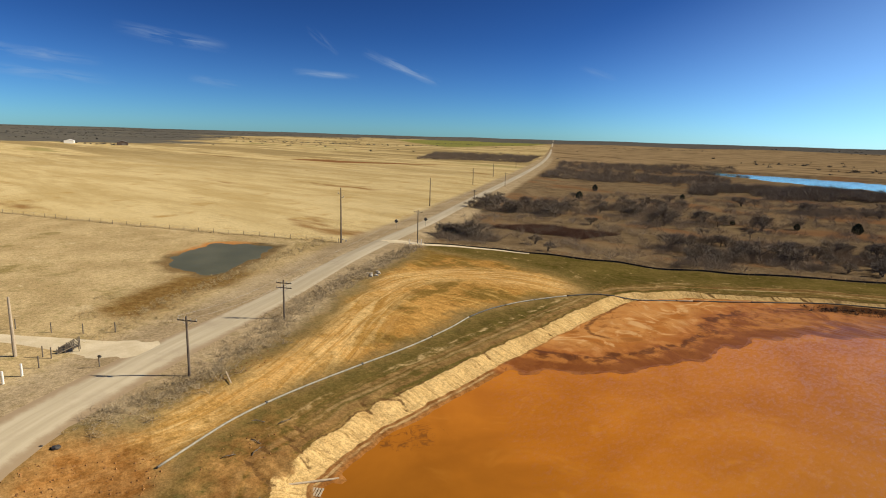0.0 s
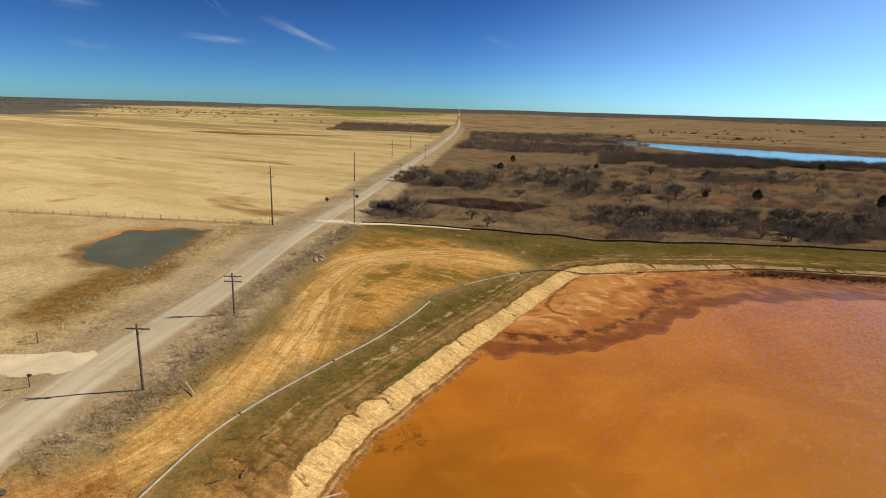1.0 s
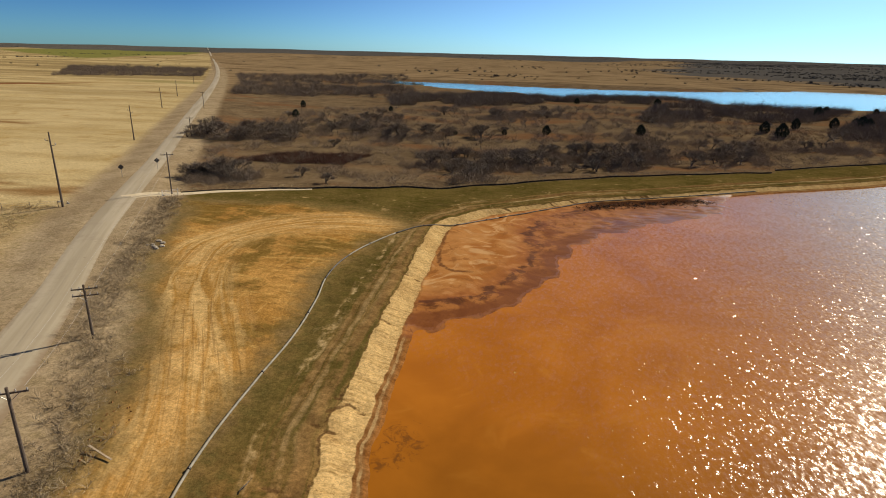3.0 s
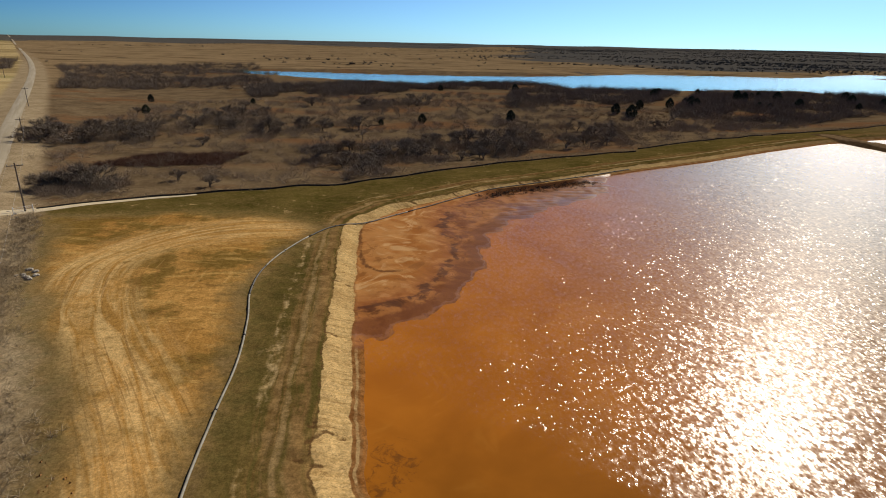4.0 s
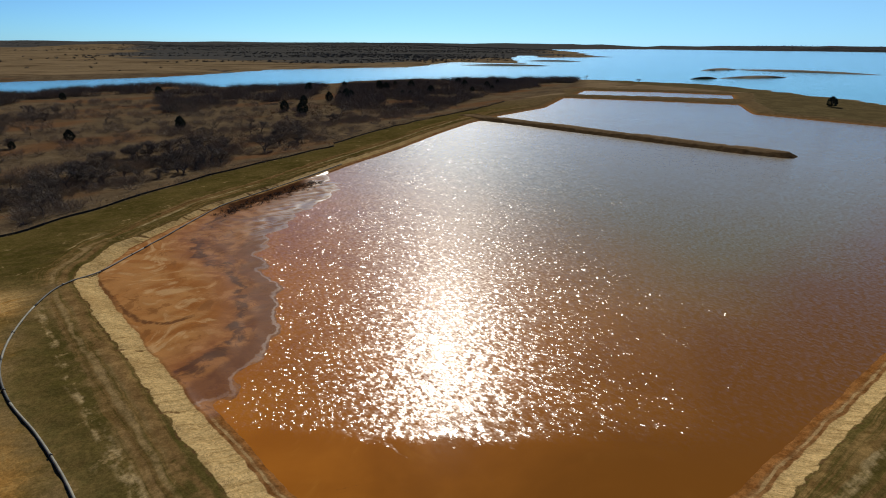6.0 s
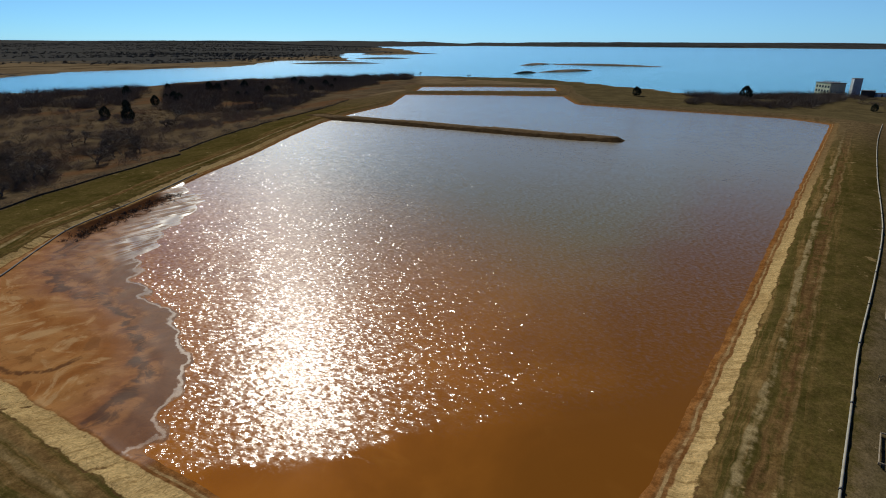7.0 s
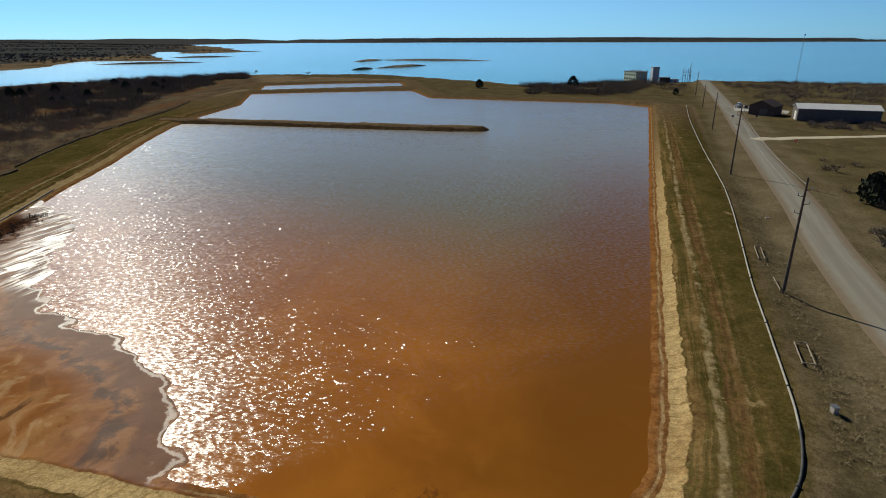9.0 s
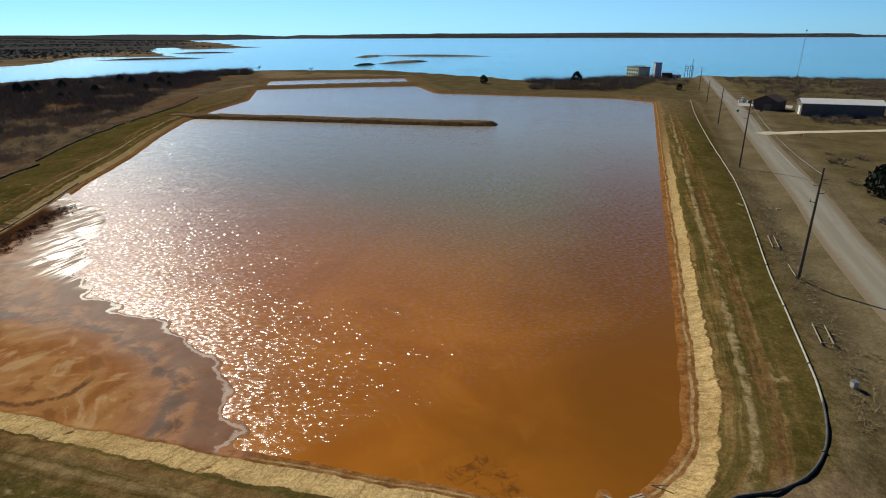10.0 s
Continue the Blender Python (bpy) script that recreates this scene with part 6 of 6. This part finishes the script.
for s in (-0.55, 0.55):
    for k in range(6):
        bm = bmesh.new()
        z0 = 0.25 + 0.3 * k
        for a, b in (((s, -1.7, z0 * 0.35 + 0.1), (s, 1.7, z0 + 0.75)),):
            rod(bm, a, b, 0.06, n=4)
        part("side_slat", bm, old_wood, chute)
    for yy, h in ((-1.7, 1.0), (-0.4, 1.6), (0.7, 2.1), (1.7, 2.6)):
        bm = bmesh.new()
        box(bm, (s * 1.12, yy, h / 2 - 0.1), (0.13, 0.13, h + 0.2))
        part("upright", bm, old_wood, chute)
bm = bmesh.new()
rod(bm, (-0.5, -1.8, 0.05), (-0.5, 1.75, 1.0), 0.03, n=4)
rod(bm, (0.5, -1.8, 0.05), (0.5, 1.75, 1.0), 0.03, n=4)
v = [bm.verts.new(p) for p in ((-0.55, -1.8, 0.06), (0.55, -1.8, 0.06), (0.55, 1.75, 1.02), (-0.55, 1.75, 1.02), (-0.55, -1.8, 0.0), (0.55, -1.8, 0.0), (0.55, 1.75, 0.94), (-0.55, 1.75, 0.94))]
for q in ((0, 1, 2, 3), (7, 6, 5, 4), (0, 4, 5, 1), (1, 5, 6, 2), (2, 6, 7, 3), (3, 7, 4, 0)):
    bm.faces.new([v[i] for i in q])
part("ramp", bm, old_wood, chute)
bm = bmesh.new()
rod(bm, (1.0, -1.9, 0.0), (0.75, 1.6, 1.5), 0.06, n=5)
part("pale_brace", bm, pale_pole, chute, "pale leaning brace pole")
chute.scale = (0.7, 0.7, 0.7)

# pasture fence
line = spline([(-234, 44), (-185, 63), (-148.8, 80), (-119, 95)], 4.5)
z = terrain(line[:, 0], line[:, 1])[0]
wf = thing("wire_fence", "old wire fence with grey posts along the pasture", "fence")
for (x, y), h in zip(line, z):
    bm = bmesh.new()
    rod(bm, (x, y, h - 0.3), (x + random.uniform(-0.08, 0.08), y, h + 1.25), 0.06, 0.055, 5)
    part("post", bm, old_wood, wf)
for dz in (0.45, 0.8, 1.15):
    bm = bmesh.new()
    tube(bm, [(x, y, h + dz) for (x, y), h in zip(line, z)], 0.012, 4)
    part("strand", bm, cable, wf)

gate = thing("field_gate", "white pipe gate at the field entrance", "gate", -104.2, 109, height(-104.2, 109), 50)
for s in (-1.6, 1.6):
    bm = bmesh.new()
    rod(bm, (s, 0, -0.3), (s, 0, 1.5), 0.08, n=7)
    part("post", bm, white_paint, gate)
for k in range(4):
    bm = bmesh.new()
    rod(bm, (-1.6, 0, 0.35 + 0.3 * k), (1.6, 0, 0.35 + 0.3 * k), 0.03, n=5)
    part("rail", bm, white_paint, gate)


def stones(x, y, n, spread, size, seed, mat, label):
    r = random.Random(seed)
    for k in range(n):
        bm = bmesh.new()
        s = size * r.uniform(0.5, 1.2)
        bmesh.ops.create_icosphere(bm, subdivisions=1, radius=1.0)
        for v in bm.verts:
            v.co = Vector((v.co.x * s, v.co.y * s * 0.75, v.co.z * s * 0.55)) * r.uniform(0.8, 1.15)
        px, py = x + r.gauss(0, spread), y + r.gauss(0, spread)
        me = bpy.data.meshes.new("rock")
        bm.to_mesh(me)
        bm.free()
        me.materials.append(mat)
        ob = new("rock", me)
        ob.matrix_basis = pose(px, py, height(px, py) + s * 0.2, 0, 0, r.uniform(0, 360))
        tagged(ob, label, "rock", "loose rocks")


stones(-86.5, 77.5, 9, 0.9, 0.5, 3, stone, "pale broken concrete rubble on the verge")
stones(-106, 106.5, 9, 1.6, 0.35, 4, stone, "pale stone beside the field entrance")
stones(52.7, -2.7, 3, 0.6, 0.4, 5, stone, "pale stone block lying on the verge")
stones(-120.5, 97.5, 4, 0.8, 0.4, 6, stone, "pale stone at the foot of the pole")
stones(-57, 13.5, 3, 1.2, 0.4, 8, dark_metal, "dark lump of debris on the dirt track")

box_thing = thing("utility_box", "small concrete utility box on the verge", "utility box", -16.4, 6.2, height(-16.4, 6.2), 20)
bm = bmesh.new()
box(bm, (0, 0, 0.28), (0.62, 0.5, 0.75), bevel=0.04)
part("case", bm, concrete, box_thing)
bm = bmesh.new()
box(bm, (0, 0, 0.69), (0.7, 0.58, 0.08))
part("lid", bm, grey_metal, box_thing)


def pipe_frame(x, y, turn, long, wide, label):
    """A low frame of weathered timbers on short stakes."""
    top = thing("timber_frame", label, "frame", x, y, height(x, y), turn)
    sides = (-wide / 2, wide / 2) if wide else (0.0,)
    for s in sides:
        bm = bmesh.new()
        box(bm, (0, s, 0.3), (long, 0.1, 0.14), bevel=0.02)
        part("rail", bm, pale_pole, top)
        for e in (-0.46, 0.0, 0.46):
            bm = bmesh.new()
            box(bm, (e * long, s, 0.05), (0.1, 0.08, 0.6))
            part("stake", bm, pale_pole, top)
    if wide:
        for e in (-0.5, 0.5):
            bm = bmesh.new()
            box(bm, (e * long, 0, 0.36), (0.1, wide + 0.1, 0.12), bevel=0.02)
            part("end_rail", bm, pale_pole, top)
    return top


pipe_frame(-5.5, 5.95, 176, 4.9, 1.25, "low rectangular frame of pale timbers in the verge grass")
pipe_frame(15.1, 4.35, 179, 4.6, 0.0, "low pale timber rail on stakes in the verge grass")
pipe_frame(28.3, 4.05, 176, 6.0, 0.9, "long narrow timber frame lying in the verge grass")

barrier = thing("barrier", "faded red traffic barrier beside the side drive", "barrier", 150, -30, height(150, -30), 40)
for zz in (0.5, 1.0):
    bm = bmesh.new()
    box(bm, (0, 0, zz), (2.0, 0.06, 0.28))
    part("board", bm, red_paint, barrier)
for s in (-0.8, 0.8):
    bm = bmesh.new()
    box(bm, (s, 0.06, 0.5), (0.08, 0.08, 1.3))
    part("leg", bm, white_paint, barrier)

# wreckage at the water's corner
pal = thing("pallet", "pale wooden pallet half sunk at the pond edge", "pallet", -36.9, 26.6, WATER + 0.05, 35)
for k in range(6):
    bm = bmesh.new()
    box(bm, (-0.65 + 0.26 * k, 0, 0.1), (0.16, 1.2, 0.04))
    part("slat", bm, pale_pole, pal)
for s in (-0.5, 0, 0.5):
    bm = bmesh.new()
    box(bm, (0, s, 0.03), (1.45, 0.1, 0.1))
    part("bearer", bm, old_wood, pal)
for a, b, lab in (((-39.3, 24.2, 0.3), (-37.0, 29.4, WATER + 0.08), "rusty pipe lying across the pond corner"), ((-34.6, 26.0, WATER - 0.1), (-35.3, 24.6, 0.4), "bare stick jutting from the orange water")):
    bm = bmesh.new()
    r = 0.1 if "pipe" in lab else 0.05
    rod(bm, a, b, r, r, 8)
    me = bpy.data.meshes.new("fallen_pipe" if "pipe" in lab else "stick")
    bm.to_mesh(me)
    bm.free()
    me.materials.append(pale_pole if "pipe" in lab else old_wood)
    tagged(new(me.name, me), lab, "pipe" if "pipe" in lab else "stick")

bm = bmesh.new()
box(bm, (0, 0, 0), (2.6, 0.16, 0.05), bevel=0.01)
me = bpy.data.meshes.new("plank")
bm.to_mesh(me)
bm.free()
me.materials.append(pale_pole)
plank = new("plank", me)
plank.matrix_basis = pose(-59.4, 31.2, height(-59.4, 31.2) + 0.3, 0, 10, -16)
tagged(plank, "pale weathered plank leaning in dead weeds", "plank")

rb = random.Random(5)
for x, y in ((-48.6, 29.2), (-47.2, 29.8), (-45.4, 26.8), (-44.0, 25.0), (-45.6, 22.8), (-66, 36), (-64.5, 33)):
    top = thing("dead_branch", "dark dead branch lying on the bare bank", "branch", x, y, height(x, y), rb.uniform(0, 360), "dead branches")
    bm = bmesh.new()
    tube(bm, [(0, 0, 0.02), (0.4, 0.08, 0.15), (0.9, -0.06, 0.22), (1.3, 0.06, 0.15)], 0.04, 5)
    part("stem", bm, bark, top)
    for k in range(4):
        bm = bmesh.new()
        s = rb.uniform(0.3, 1.1)
        rod(bm, (s, 0, 0.15), (s + rb.uniform(0.1, 0.4), rb.uniform(-0.4, 0.4), rb.uniform(0.05, 0.45)), 0.025, 0.01, 4)
        part("twig", bm, bark, top)

# clods of churned soil at the corner of the lot
r = np.random.RandomState(11)
pts = np.vstack([scatter([(-46, 9), (-56, 7), (-55, 16), (-50, 20), (-44, 16)], 420, r), scatter([(-46, 20), (-49, 25), (-46, 30), (-43, 27), (-42, 22)], 90, r), scatter([(-58, 18), (-62, 34), (-66, 42), (-60, 36)], 130, r)])
zz = terrain(pts[:, 0], pts[:, 1])[0]
cv, cf = [], []
for (x, y), z in zip(pts, zz):
    s = 0.1 * (0.4 + 1.4 * r.rand() ** 2)
    n = len(cv)
    a = r.uniform(0, 6.28)
    for dx, dy, dz in ((1, 0, 0), (-0.5, 0.87, 0), (-0.5, -0.87, 0), (0.1, 0, 1.1)):
        cv.append((x + s * (dx * math.cos(a) - dy * math.sin(a)), y + s * (dx * math.sin(a) + dy * math.cos(a)), z - 0.04 + s * dz))
    cf += [(n, n + 1, n + 3), (n + 1, n + 2, n + 3), (n + 2, n, n + 3)]
heap("clods", cv, cf, clod_mat, "scattered clods of churned red-brown soil", "soil")

# low islands in the lake
for cx, cy, rx, ry, turn in ISLANDS:
    bm = bmesh.new()
    rings = []
    for i in range(7):
        k = 1 - i / 6
        rings.append([bm.verts.new((rx * k * math.cos(a) * (1 + 0.18 * math.sin(3 * a + cx)), ry * k * math.sin(a) * (1 + 0.2 * math.sin(5 * a + cy)), -0.5 + 3.0 * (1 - k * k))) for a in np.linspace(0, 6.2832, 36, endpoint=False)])
    for a, b in zip(rings, rings[1:]):
        for j in range(36):
            bm.faces.new((a[j], a[(j + 1) % 36], b[(j + 1) % 36], b[j])).smooth = True
    me = bpy.data.meshes.new("ground_island")
    bmesh.ops.remove_doubles(bm, verts=bm.verts, dist=0.01)
    bmesh.ops.recalc_face_normals(bm, faces=bm.faces)
    bm.to_mesh(me)
    bm.free()
    me.materials.append(island_mat)
    ob = new("ground_island", me)
    ob.matrix_basis = pose(cx, cy, LAKE, 0, 0, turn)
    tagged(ob, "low brown island spit in the lake", "island", kind="structure")
